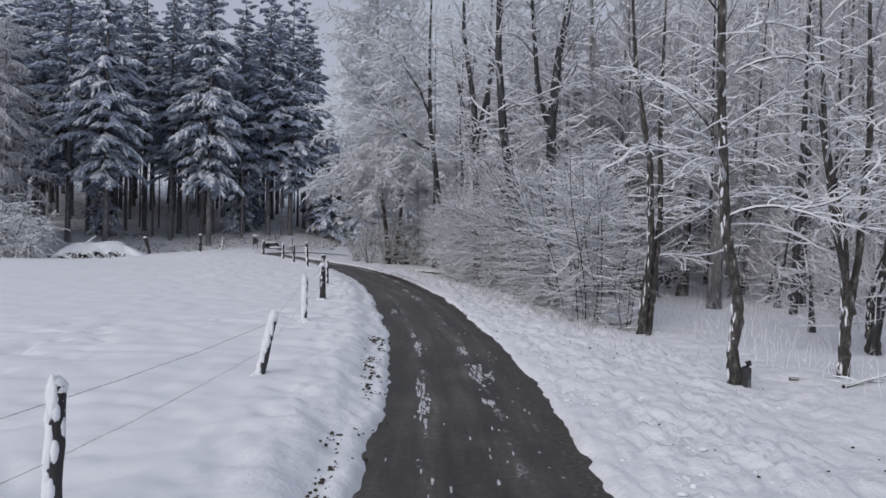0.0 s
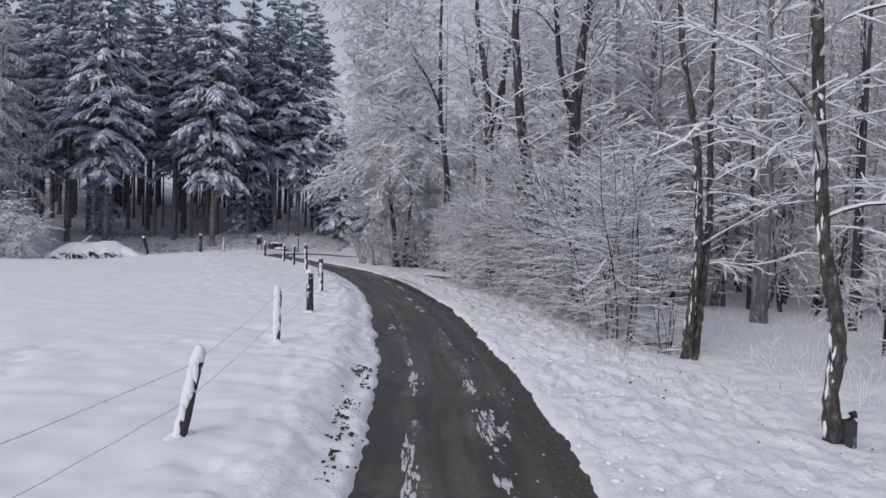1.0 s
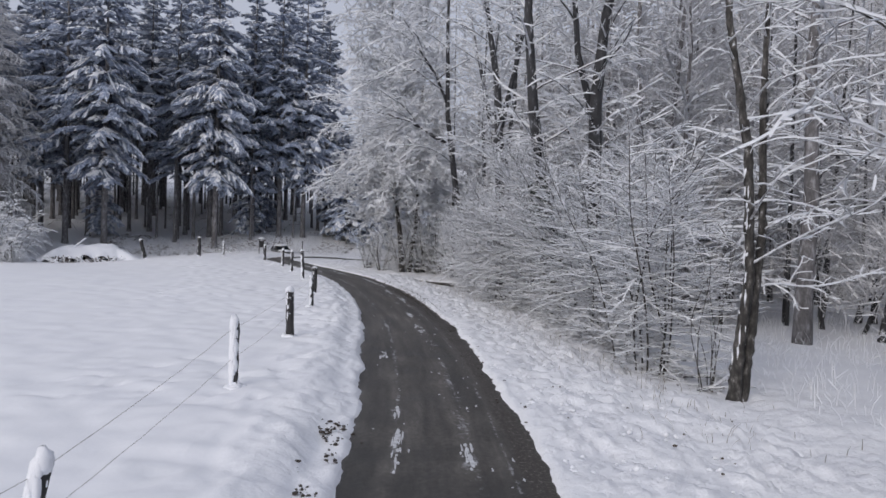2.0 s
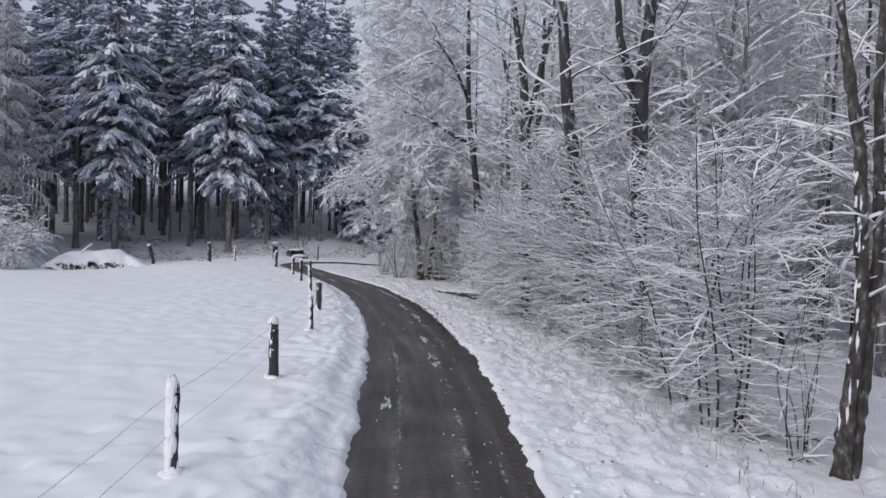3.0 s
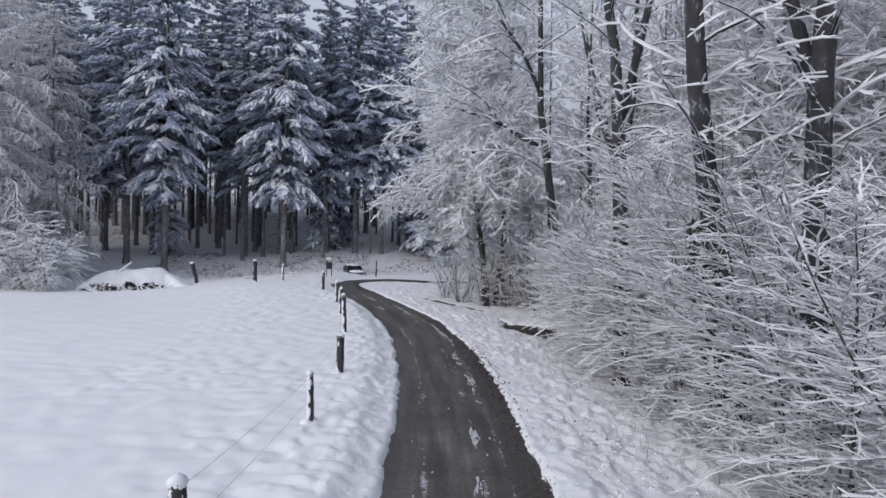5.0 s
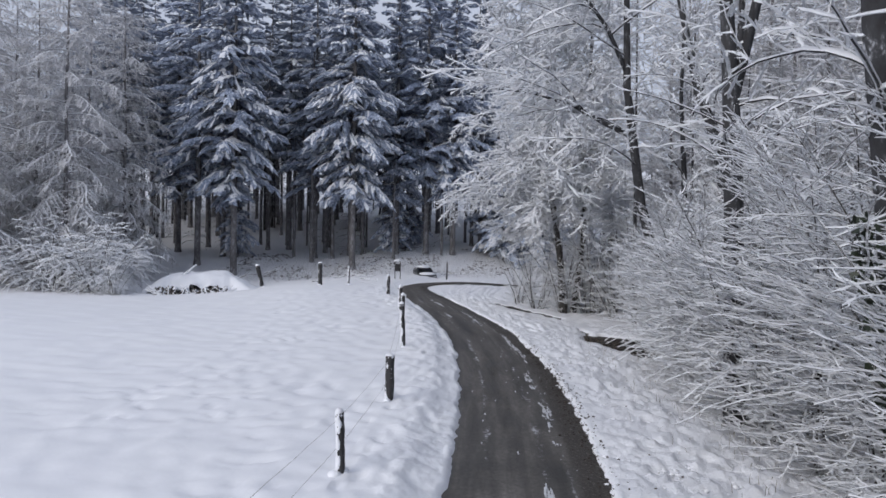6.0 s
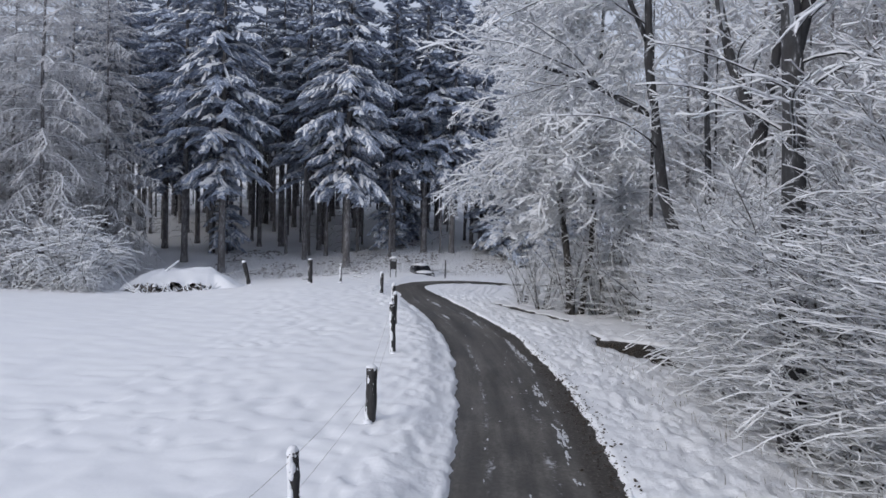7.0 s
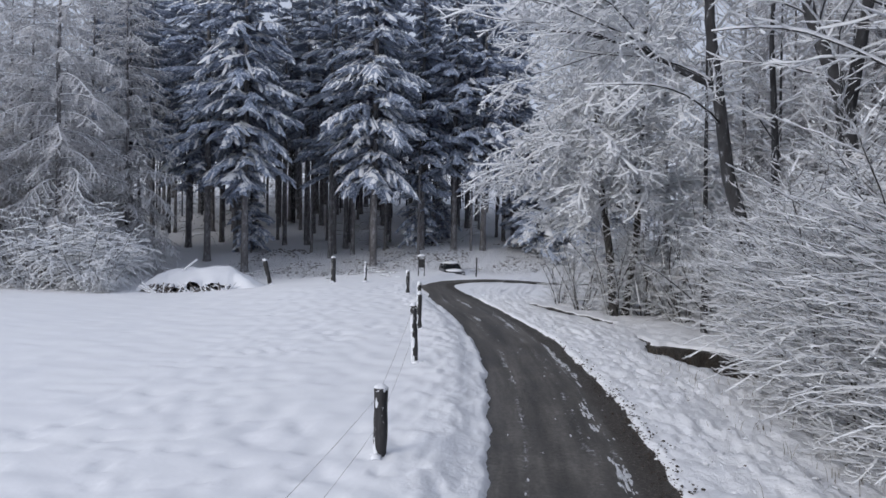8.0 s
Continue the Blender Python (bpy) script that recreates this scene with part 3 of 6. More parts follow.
def leafless_tree(rng, trunks, limbs, start, length, K, rise=(0.2, 0.9), aim=None, snow=(0.016, 0.03), name="tree", bark=None, limb=None, twig=None, fine=False):
    """A bare tree under snow. trunks: paths; limbs: how many to each; length(f): a limb's length at the share f of its trunk's height."""
    root = new(name)
    chains, stems, boughs = [], Shape(), Shape()
    cover = Shape()
    for path in trunks:
        stems.tube([q[:3] for q in path], [q[3] for q in path], 9, cap=True)
        az = rng.uniform(0, 6.28)
        for k in range(limbs):
            f = start + (0.98 - start) * (k + rng.uniform(0, 0.9)) / limbs
            q, td = along(path, f)
            az += 2.4 + rng.uniform(-0.5, 0.5)
            el = rise[0] + (rise[1] - rise[0]) * f + rng.uniform(-0.15, 0.15)
            ca, sa = math.cos(az), math.sin(az)
            if aim:
                ca, sa = ca + aim[0], sa + aim[1]
                hl = math.hypot(ca, sa) or 1
                ca, sa = ca / hl, sa / hl
            ln = length(f) * rng.uniform(0.7, 1.2)
            if aim:
                ln *= 0.75 + 0.35 * (ca * aim[0] + sa * aim[1])
            sprig(chains, q[:3], unit((ca * math.cos(el), sa * math.cos(el), math.sin(el))), ln, min(q[3] * 0.5, (0.010 + 0.0095 * ln) * K.get("limb", 1.0)), 0, rng, K)
    twigs = Shape()
    for pts, radii, level in chains:
        if radii[0] > 0.026:
            boughs.tube(pts, radii, 3)
        elif fine and level:
            # too far off for snow and wood to part: one frosted twig
            if level < K["levels"]:
                twigs.strip(pts, [q + 0.02 for q in radii])
            else:
                twigs.spike(pts[0], pts[-1], 0.03, 0)
            continue
        elif level < 2:
            twigs.tube(pts, radii, 3)
        elif level < K["levels"]:
            twigs.keel(pts, radii)
        else:
            if snow[0] < 0.014:
                twigs.spike(pts[0], pts[-1], radii[0] * 1.5, 0)
            cover.spike(pts[0], pts[-1], snow[0] * 0.8 + radii[0] * 0.6, snow[1] * 0.8 + radii[0])
            continue
        big = (1.5, 1.2, 1.0, 0.85)[level]
        cover.ridge(pts, radii, snow[0] * big, snow[1] * big)
    part("trunk", stems, bark or BARK, root)
    tagged(part("crown", boughs, limb or bark or BARK, root), kind="stuff")
    tagged(part("twig_mass", twigs, twig or TWIG_RIME, root, "thin frosted twigs"), kind="stuff")
    tagged(part("snow_cover", cover, SNOW_TWIG, root, "white snow lying along every twig"), kind="stuff")
    return root


def place(root, x, y, sink=0.0, turn=0.0, size=1.0):
    root.matrix_basis = pose(x, y, ground_z(x, y) - sink, 0, 0, turn) @ Matrix.Diagonal((size, size, size, 1))
    return root


def copy_at(root, x, y, sink=0.0, turn=0.0, size=1.0):
    c = copy_thing(root, Matrix())
    return place(c, x, y, sink, turn, size)


def shrub(rng, stems, height, spread, K, name="shrub", aim=None, heavy=1.0, lean=(0.9, 1.35), twig=None, fine=False):
    """Many thin stems from one stool, arching outwards, with level sprays of twigs."""
    root = new(name)
    chains = []
    for k in range(stems):
        az, el = rng.uniform(0, 6.28), rng.uniform(*lean)
        ca, sa = math.cos(az), math.sin(az)
        if aim:
            ca, sa = ca + aim[0], sa + aim[1]
            hl = math.hypot(ca, sa) or 1
            ca, sa = ca / hl, sa / hl
        p = (ca * rng.uniform(0, spread), sa * rng.uniform(0, spread), -0.15)
        ln = height * rng.uniform(0.6, 1.15)
        sprig(chains, p, unit((ca * math.cos(el), sa * math.cos(el), math.sin(el))), ln, 0.010 + 0.0048 * ln, 0, rng, K)
    twigs, cover = Shape(), Shape()
    for pts, radii, level in chains:
        if level == 0:
            stem = Shape()
            stem.tube(pts, radii, 5)
            part("stem", stem, TWIG_GREY if fine else BARK, root)
        elif level == 1 and fine:
            twigs.strip(pts, [q + 0.008 for q in radii])
            continue
        elif level == 1:
            twigs.strip(pts, radii)
        else:
            if fine:
                twigs.spike(pts[0], pts[-1], 0.014, 0)
            else:
                cover.spike(pts[0], pts[-1], 0.0105 * heavy, 0.02 * heavy)
            continue
        cover.ridge(pts, radii, (0.012, 0.0085, 0.0065)[level] * heavy, (0.024, 0.017, 0.014)[level] * heavy)
    tagged(part("twig_mass", twigs, twig or TWIG_RIME, root, "thin frosted twigs"), kind="stuff")
    tagged(part("snow_cover", cover, SNOW_TWIG, root, "white snow lying along every twig"), kind="stuff")
    return root


def spruce(rng, height, base, radius, spacing, whorl, gap, load=1.0, needle=None, droop=0.55, name="spruce_tree", fan=0.3, dead=16, wide=0.16, stems=True, side_snow=0.5, clumps=2):
    """A tall conifer: straight trunk, drooping boughs hung with needles, and snow on each bough. load: how many boughs carry a thick pad."""
    root = new(name)
    trunk, green, white = Shape(), Shape(), Shape()
    r0 = height * 0.0092
    trunk.tube([(0, 0, -0.3), (0, 0, 0.6), (0, 0, height * 0.5), (0, 0, height * 0.97)], [r0 * 1.4, r0, r0 * 0.62, 0.03], 8)
    for k in range(dead):
        z, az, ln = rng.uniform(1.5, base + 1.5), rng.uniform(0, 6.28), rng.uniform(0.5, 2.2)
        ca, sa = math.cos(az), math.sin(az)
        trunk.tube([(0, 0, z), (ca * ln * 0.6, sa * ln * 0.6, z - 0.05 * ln), (ca * ln, sa * ln, z - 0.3 * ln)], [0.03, 0.018, 0.008], 3)
    z, az = base, 0.0
    while z < height - 0.4:
        f = (z - base) / (height - base)
        reach = radius * (1 - f) ** 0.75 + 0.25
        if f < 0.12:
            reach *= 0.72 + 2.3 * f
        for k in range(whorl if f < 0.85 else 4):
            az += 2.39996 + rng.uniform(-0.35, 0.35)
            ln = reach * rng.uniform(0.45, 1.15)
            ca, sa = math.cos(az), math.sin(az)
            dr = droop * rng.uniform(0.75, 1.3) * (1.1 - 0.6 * f)
            up = 0.12 + 0.3 * f
            zz = z + rng.uniform(-0.3, 0.3)
            bough = lambda t: (ca * ln * t, sa * ln * t, zz + ln * (up * t - dr * t * t))
            if stems:
                trunk.tube([bough(t) for t in (0, 0.35, 0.7)], [0.04, 0.028, 0.01], 3)
            w0 = ln * wide + 0.08
            green.pad([bough(t) for t in (0.12, 0.35, 0.6, 0.82, 1.02)], [w0 * q for q in (0.35, 0.8, 1.1, 0.9, 0.15)], 0.0, 0.75, rng)
            lo = rng.random() < load
            if lo:
                t0 = rng.uniform(0.15, 0.3)
                while t0 < 0.95:
                    t1 = min(1.05, t0 + rng.uniform(0.25, 0.6) / max(ln, 0.8))
                    wm, off = w0 * rng.uniform(0.5, 1.3), rng.uniform(-0.8, 0.8) * w0
                    if rng.random() < 0.85:
                        row = [(p[0] - sa * off, p[1] + ca * off, p[2] + 0.04 - 0.4 * abs(off)) for p in (bough(t0), bough(t0 * 0.6 + t1 * 0.4), bough(t1))]
                        white.pad(row, [wm * 0.5, wm, wm * 0.4], 0.06 + 0.06 * rng.random(), 0.5, rng)
                    t0 = t1 + rng.uniform(0.0, 0.16)
            for c in range(clumps if lo else clumps // 2):
                t = rng.uniform(0.3, 1.0)
                p, off, big = bough(t), rng.uniform(-1, 1) * ln * fan * 0.8, rng.uniform(0.12, 0.3) * (0.6 + 0.12 * ln)
                white.clump((p[0] - sa * off, p[1] + ca * off, p[2] - 0.35 * abs(off) - 0.02), ca, sa, big * rng.uniform(0.9, 1.9), big, 0.05 + 0.05 * rng.random(), up - 2 * dr * t, rng)
            s = ln * 0.2 + rng.uniform(0, gap)
            while s < ln:
                t = s / ln
                p = bough(t)
                slope = up - 2 * dr * t
                for side in (-1, 1):
                    w = ln * fan * (1.2 - 0.85 * t) * rng.uniform(0.6, 1.3) + 0.2
                    ang = rng.uniform(0.5, 1.0)
                    co, si = math.cos(ang), side * math.sin(ang)
                    fx, fy, fz = ca * co - sa * si, sa * co + ca * si, slope * co - rng.uniform(0.15, 0.5)
                    mid = (p[0] + fx * w * 0.55, p[1] + fy * w * 0.55, p[2] + fz * w * 0.45)
                    tip = (p[0] + fx * w, p[1] + fy * w, p[2] + fz * w)
                    nx, ny = -fy, fx
                    b, drop = 0.07 + 0.12 * w, 0.08 + 0.2 * rng.random()
                    i = len(green.v)
                    green.v += [p, (mid[0] + nx * b, mid[1] + ny * b, mid[2] - drop), mid, (mid[0] - nx * b, mid[1] - ny * b, mid[2] - drop), (tip[0], tip[1], tip[2] - 0.05)]
                    green.f += [(i, i + 1, i + 2), (i, i + 2, i + 3), (i + 2, i + 1, i + 4), (i + 2, i + 4, i + 3)]
                    if rng.random() < (side_snow if lo else 0.2):
                        b2, hh, e = b * rng.uniform(0.7, 1.2), 0.04 + 0.05 * rng.random(), rng.uniform(0.65, 0.98)
                        i = len(white.v)
                        white.v += [(p[0], p[1], p[2] + 0.04), (mid[0] + nx * b2, mid[1] + ny * b2, mid[2] - 0.03), (mid[0], mid[1], mid[2] + hh), (mid[0] - nx * b2, mid[1] - ny * b2, mid[2] - 0.03), (p[0] + fx * w * e, p[1] + fy * w * e, p[2] + fz * w * e + 0.02)]
                        white.f += [(i, i + 1, i + 2), (i, i + 2, i + 3), (i + 2, i + 1, i + 4), (i + 2, i + 4, i + 3)]
                s += gap * rng.uniform(0.75, 1.3)
        z += spacing * rng.uniform(0.8, 1.2)
    part("trunk", trunk, SPRUCE_BARK, root)
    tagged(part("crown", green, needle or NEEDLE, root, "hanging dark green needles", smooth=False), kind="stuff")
    tagged(part("snow_cover", white, SNOW_TWIG, root, "white snow loaded on the boughs", smooth=True), kind="stuff")
    return root


def snowy_spruce(rng, height, base, radius, tier, whorl, step, load=0.9, droop=0.5, name="spruce_tree", dead=22):
    """A tall spruce seen well enough to tell its boughs: each one a drooping fan of fingers, needles hanging below and lumpy snow above."""
    root = new(name)
    trunk, green, white = Shape(), Shape(), Shape()
    r0 = height * 0.0092
    trunk.tube([(0, 0, -0.3), (0, 0, 0.6), (0.05, 0, height * 0.5), (0, 0, height * 0.97)], [r0 * 1.4, r0, r0 * 0.62, 0.03], 9)
    for k in range(dead):
        z, az, ln = rng.uniform(1.5, base + 1.5), rng.uniform(0, 6.28), rng.uniform(0.5, 2.6)
        ca, sa = math.cos(az), math.sin(az)
        trunk.tube([(0, 0, z), (ca * ln * 0.6, sa * ln * 0.6, z - 0.05 * ln), (ca * ln, sa * ln, z - 0.35 * ln)], [0.03, 0.018, 0.008], 3)
    z, az = base, rng.uniform(0, 6.28)
    while z < height - 0.5:
        f = (z - base) / (height - base)
        reach = radius * (1 - f) ** 0.7 + 0.3
        if f < 0.2:
            reach *= 0.55 + 2.25 * f
        for k in range(whorl if f < 0.8 else 5):
            az += 2.39996 + rng.uniform(-0.3, 0.3)
            ln = reach * rng.choice((0.5, 0.75, 0.9, 1.0, 1.12)) * rng.uniform(0.9, 1.1)
            ca, sa = math.cos(az), math.sin(az)
            dr, up = droop * rng.uniform(0.6, 1.5) * (1.05 - 0.5 * f), rng.uniform(0.0, 0.2) + 0.35 * f
            zz = z + rng.uniform(-0.55, 0.55) * tier
            bend = rng.uniform(-0.15, 0.15)

            def bough(t):
                return (ca * ln * t - sa * bend * ln * t * t, sa * ln * t + ca * bend * ln * t * t, zz + ln * (up * t - dr * t * t))

            trunk.tube([bough(t) for t in (0, 0.4, 0.8)], [0.045, 0.03, 0.012], 3)
            laden = rng.random() < load
            heap = rng.uniform(0.7, 1.25) if laden else 0.35
            spine = [bough(t) for t in (0.15, 0.35, 0.55, 0.75, 0.92, 1.04)]
            w0 = 0.1 + 0.045 * ln
            green.pad([(p[0], p[1], p[2] - 0.05) for p in spine], [w0 * q for q in (0.7, 1.2, 1.4, 1.4, 1.1, 0.2)], 0.02, 1.0, rng)
            if laden:
                for t in [rng.uniform(0.3, 1.0) for _ in range(int(2 + 1.6 * ln))]:
                    p, off, big = bough(t), rng.gauss(0, 0.16) * ln * (1.15 - t), rng.uniform(0.13, 0.3) * heap
                    white.clump((p[0] - sa * off, p[1] + ca * off, p[2] - 0.3 * abs(off)), ca, sa, big * rng.uniform(0.9, 1.7), big, rng.uniform(0.05, 0.14), up - 2 * dr * t, rng)
            s = ln * 0.16 + rng.uniform(0, step)
            while s < ln * 0.97:
                t = s / ln
                slope = up - 2 * dr * t
                for side in (-1, 1):
                    w = (ln * 0.32 * (1.2 - t) + 0.22) * rng.uniform(0.45, 1.3)
                    ang = rng.uniform(0.4, 1.25)
                    co, si = math.cos(ang), side * math.sin(ang)
                    fx, fy, fz = ca * co - sa * si, sa * co + ca * si, slope * co - rng.uniform(0.05, 0.6)
                    p = bough(t)
                    row = [(p[0] + fx * w * q, p[1] + fy * w * q, p[2] + fz * w * q - 0.28 * w * q * q) for q in (0.05, 0.5, 1.0)]
                    b = 0.07 + 0.06 * w
                    green.pad([(q[0], q[1], q[2] - 0.04) for q in row], [b * 0.9, b * 1.5, b * 0.25], 0.0, 1.25, rng)
                    hang, m = rng.uniform(0.2, 0.5) * min(1, w), row[1]
                    i = len(green.v)
                    green.v += [(row[0][0], row[0][1], row[0][2]), (row[2][0], row[2][1], row[2][2]), (m[0] + rng.uniform(-0.08, 0.08), m[1] + rng.uniform(-0.08, 0.08), m[2] - hang)]
                    green.f.append((i, i + 1, i + 2))
                    if rng.random() < (0.6 if laden else 0.22):
                        q, big = rng.uniform(0.25, 0.85), b * rng.uniform(0.7, 1.3) * max(0.7, heap)
                        white.clump((p[0] + fx * w * q, p[1] + fy * w * q, p[2] + fz * w * q - 0.28 * w * q * q + 0.01), fx, fy, w * rng.uniform(0.25, 0.55), big, rng.uniform(0.04, 0.09), fz - 0.5 * w * q, rng)
                s += step * rng.uniform(0.7, 1.3)
        z += tier * rng.uniform(0.8, 1.2)
    part("trunk", trunk, SPRUCE_BARK, root)
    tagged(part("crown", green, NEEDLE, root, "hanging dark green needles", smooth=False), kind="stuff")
    tagged(part("snow_cover", white, SNOW_TWIG, root, "white snow loaded on the boughs"), kind="stuff")
    return root


rng = random.Random(11)

# front spruces, each grown on its own
for x, y, h, base, rad in ((-35.0, 73.0, 33, 8.2, 5.0), (-26.0, 79.0, 34, 7.8, 5.2)):
    s = snowy_spruce(rng, h, base, rad, 1.05, 7, 0.26, 0.8)
    place(s, x, y)
    tagged(s, "tall spruce with drooping boughs heavy with snow", "tree", "spruces at the forest edge")
dark = [snowy_spruce(rng, h, b, r, 1.15, 6, 0.5, 0.45, 0.42) for h, b, r in ((32, 8.0, 4.8), (31, 6.5, 5.0))]
for s, (x, y, t) in zip(dark, ((-39.8, 74.5, 0), (-18.4, 87.5, 40))):
    place(s, x, y, 0, t)
    tagged(s, "tall dark green spruce lightly dusted with snow", "tree", "spruces at the forest edge")
for n, (x, y, t, size) in enumerate(((-31.4, 82, 70, 0.98), (-23.9, 85.5, 130, 0.97), (-21.0, 86.5, 200, 1.0), (-44.5, 78, 50, 1.02), (-28.6, 84.5, 280, 0.96), (-14.4, 95, 310, 0.5))):
    copy_at(dark[n % 2], x, y, 0, t, size)
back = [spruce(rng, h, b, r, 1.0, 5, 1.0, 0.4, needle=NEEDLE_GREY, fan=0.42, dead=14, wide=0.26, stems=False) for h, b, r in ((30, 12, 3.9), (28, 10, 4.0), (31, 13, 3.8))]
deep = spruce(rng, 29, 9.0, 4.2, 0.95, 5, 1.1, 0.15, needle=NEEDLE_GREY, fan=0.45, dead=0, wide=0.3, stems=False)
tagged(deep, "dark spruce standing deep inside the forest", "tree", "spruces inside the forest")
done = []
for k in range(2500):
    x, y = rng.uniform(-78, -9), rng.uniform(72, 124)
    wood_in = y - (83 + 0.5 * (x + 22))
    if wood_in < 3 or len(done) >= 50 or x > -0.175 * (y + 2.2) or x < -0.98 * (y - 20.7):
        continue
    if min((math.hypot(x - a, y - b) for a, b in done), default=9) < 3.3:
        continue
    done.append((x, y))
    v = back[len(done) % 3]
    if wood_in > 19 and len(done) > 3:
        copy_at(deep, x, y, 0, rng.uniform(0, 360), rng.uniform(1.0, 1.25))
    elif len(done) <= 3:
        place(v, x, y, 0, rng.uniform(0, 360), rng.uniform(0.85, 1.05))
        tagged(v, "slender dark spruce standing inside the forest", "tree", "spruces inside the forest")
    else:
        copy_at(v, x, y, 0, rng.uniform(0, 360), rng.uniform(0.85, 1.05))
place(deep, -26, 104)
# slim pole-stage spruces between the big ones
pole = [spruce(rng, h, b, 2.2, 1.4, 4, 1.2, 0.2, needle=NEEDLE_GREY, fan=0.5, dead=10, wide=0.3, stems=False, name="pole_spruce") for h, b in ((25, 15), (22, 13))]
poles = []
for k in range(3000):
    x, y = rng.uniform(-52, -2), rng.uniform(78, 112)
    wood_in = y - (83 + 0.5 * (x + 22))
    if wood_in < 0 or len(poles) >= 70 or min((math.hypot(x - a, y - b) for a, b in poles + done), default=9) < 1.7:
        continue
    poles.append((x, y))
    v, size = pole[len(poles) % 2], rng.uniform(0.55, 1.1) if x < -0.175 * (y + 2.2) else rng.uniform(0.4, 0.6)
    if len(poles) <= 2:
        place(v, x, y, 0, rng.uniform(0, 360), size)
        tagged(v, "slim straight spruce pole in the dense forest", "tree", "slim spruces inside the forest")
    else:
        copy_at(v, x, y, 0, rng.uniform(0, 360), size)
# young spruces in the undergrowth
sapling = spruce(rng, 6.5, 1.0, 1.8, 0.5, 5, 0.4, 0.45, fan=0.4, dead=3, name="young_spruce")
place(sapling, -13.2, 88, 0, 0, 1.6)
tagged(sapling, "young spruce growing in the shade of the forest", "tree", "young spruces under the tall ones")
for x, y, t, size in ((-24, 92, 130, 1.0), (-38, 78.5, 90, 1.2), (-24.6, 87, 240, 1.3), (-11.4, 91, 140, 1.9), (-9.6, 88.5, 260, 1.7), (-8.0, 93, 80, 2.0), (-12.8, 97, 310, 2.1), (-10.2, 100, 190, 2.2), (-6.2, 90, 30, 1.8), (-14.6, 92, 100, 2.1)):
    copy_at(sapling, x, y, 0, t, size)

# frosted conifers beside the meadow's corner
LARCH = dict(levels=2, step=(0.6, 0.45, 2.0), droop=(0.3, 0.5, 0.1), lift=(-0.12, 0.0, 0.0), wobble=(0.1, 0.15, 0.2), every=(0.21, 0.12), ratio=(0.42, 0.42), bare=(0.08, 0.03), tilt=(-0.9, 0.0), least=0.1, floor=1.5)
frosted = [leafless_tree(rng, [trunk_path(rng, hh, 0.2, (0.01, 0.0), 0.08)], 92, 0.1, lambda f, w=w: w * (1 - 0.6 * f), LARCH, (0.1, 0.5), None, (0.016, 0.02), "larch_tree", SPRUCE_BARK, TWIG_GREY, TWIG_HAZE, True) for hh, w in ((26, 6.6), (23, 6.0))]
for s, (x, y, t) in zip(frosted, ((-41.0, 60.0, 0), (-47, 63, 60))):
    place(s, x, y, 0, t)
    tagged(s, "larch grey with frost and feathery drooping branches", "tree", "frosted larches by the meadow")
for n, (x, y, t, size) in enumerate(((-42.5, 68, 150, 0.9), (-45, 54, 220, 1.0), (-49, 71, 20, 1.0), (-51, 65, 330, 1.0), (-47.5, 58.5, 190, 1.1))):
    copy_at(frosted[n % 2], x, y, 0, t, size)

# big trees by the bend
HORN = changed(WOODY, step=(0.6, 0.4, 0.5, 2.0), wobble=(0.12, 0.2, 0.28, 0.3), ratio=(0.42, 0.42, 0.5), every=(0.32, 0.16, 0.11), droop=(0.46, 0.45, 0.4, 0.1), tilt=(-0.8, 0.3), floor=4.9, round=1.0, limb=0.6)
h = leafless_tree(rng, [[(0.0, 0, -0.3, 0.22), (-0.3, 0.1, 3, 0.18), (-0.9, 0, 7, 0.15), (-1.2, 0.3, 14, 0.11), (-1.5, 0.2, 26, 0.03)],
                        [(0.4, 0.3, -0.3, 0.19), (0.9, 0.5, 4, 0.15), (1.0, 0.9, 10, 0.12), (1.2, 1.0, 23, 0.03)]],
                  78, 0.19, lambda f: 8.8 * (1 - 0.5 * f), HORN, (0.9, 1.15), (-0.3, -0.4), (0.028, 0.044), limb=TWIG, twig=TWIG_RIME)
place(h, -3.6, 56.2)
tagged(h, "broad bare hornbeam with a white dome of snowy twigs", "tree")
h2 = leafless_tree(rng, [[(1.1, 0.1, -0.4, 0.24), (0.75, 0.1, 2.5, 0.2), (-0.15, 0, 5.5, 0.18), (-0.75, 0, 9.8, 0.14), (-0.9, 0.2, 15, 0.09), (-0.8, 0.4, 22, 0.03)],
                        [(-0.5, 0, 8.0, 0.1), (-1.5, -0.1, 8.5, 0.085), (-2.7, -0.2, 9.2, 0.065), (-4.2, -0.2, 9.7, 0.04), (-5.6, -0.2, 9.9, 0.02)],
                        [(-0.8, 0, 10.4, 0.09), (-1.5, 0, 12.0, 0.075), (-2.6, 0.1, 13.6, 0.05), (-3.6, 0.1, 14.4, 0.02)]],
                   18, 0.3, lambda f: 6.4 * (1 - 0.4 * f), HORN, (0.6, 1.0), (-0.45, 0.1), (0.02, 0.034), bark=BARK_DARK)
place(h2, 0.5, 43.6)
tagged(h2, "bare tree with a dark trunk and snow-laden arching limbs", "tree")

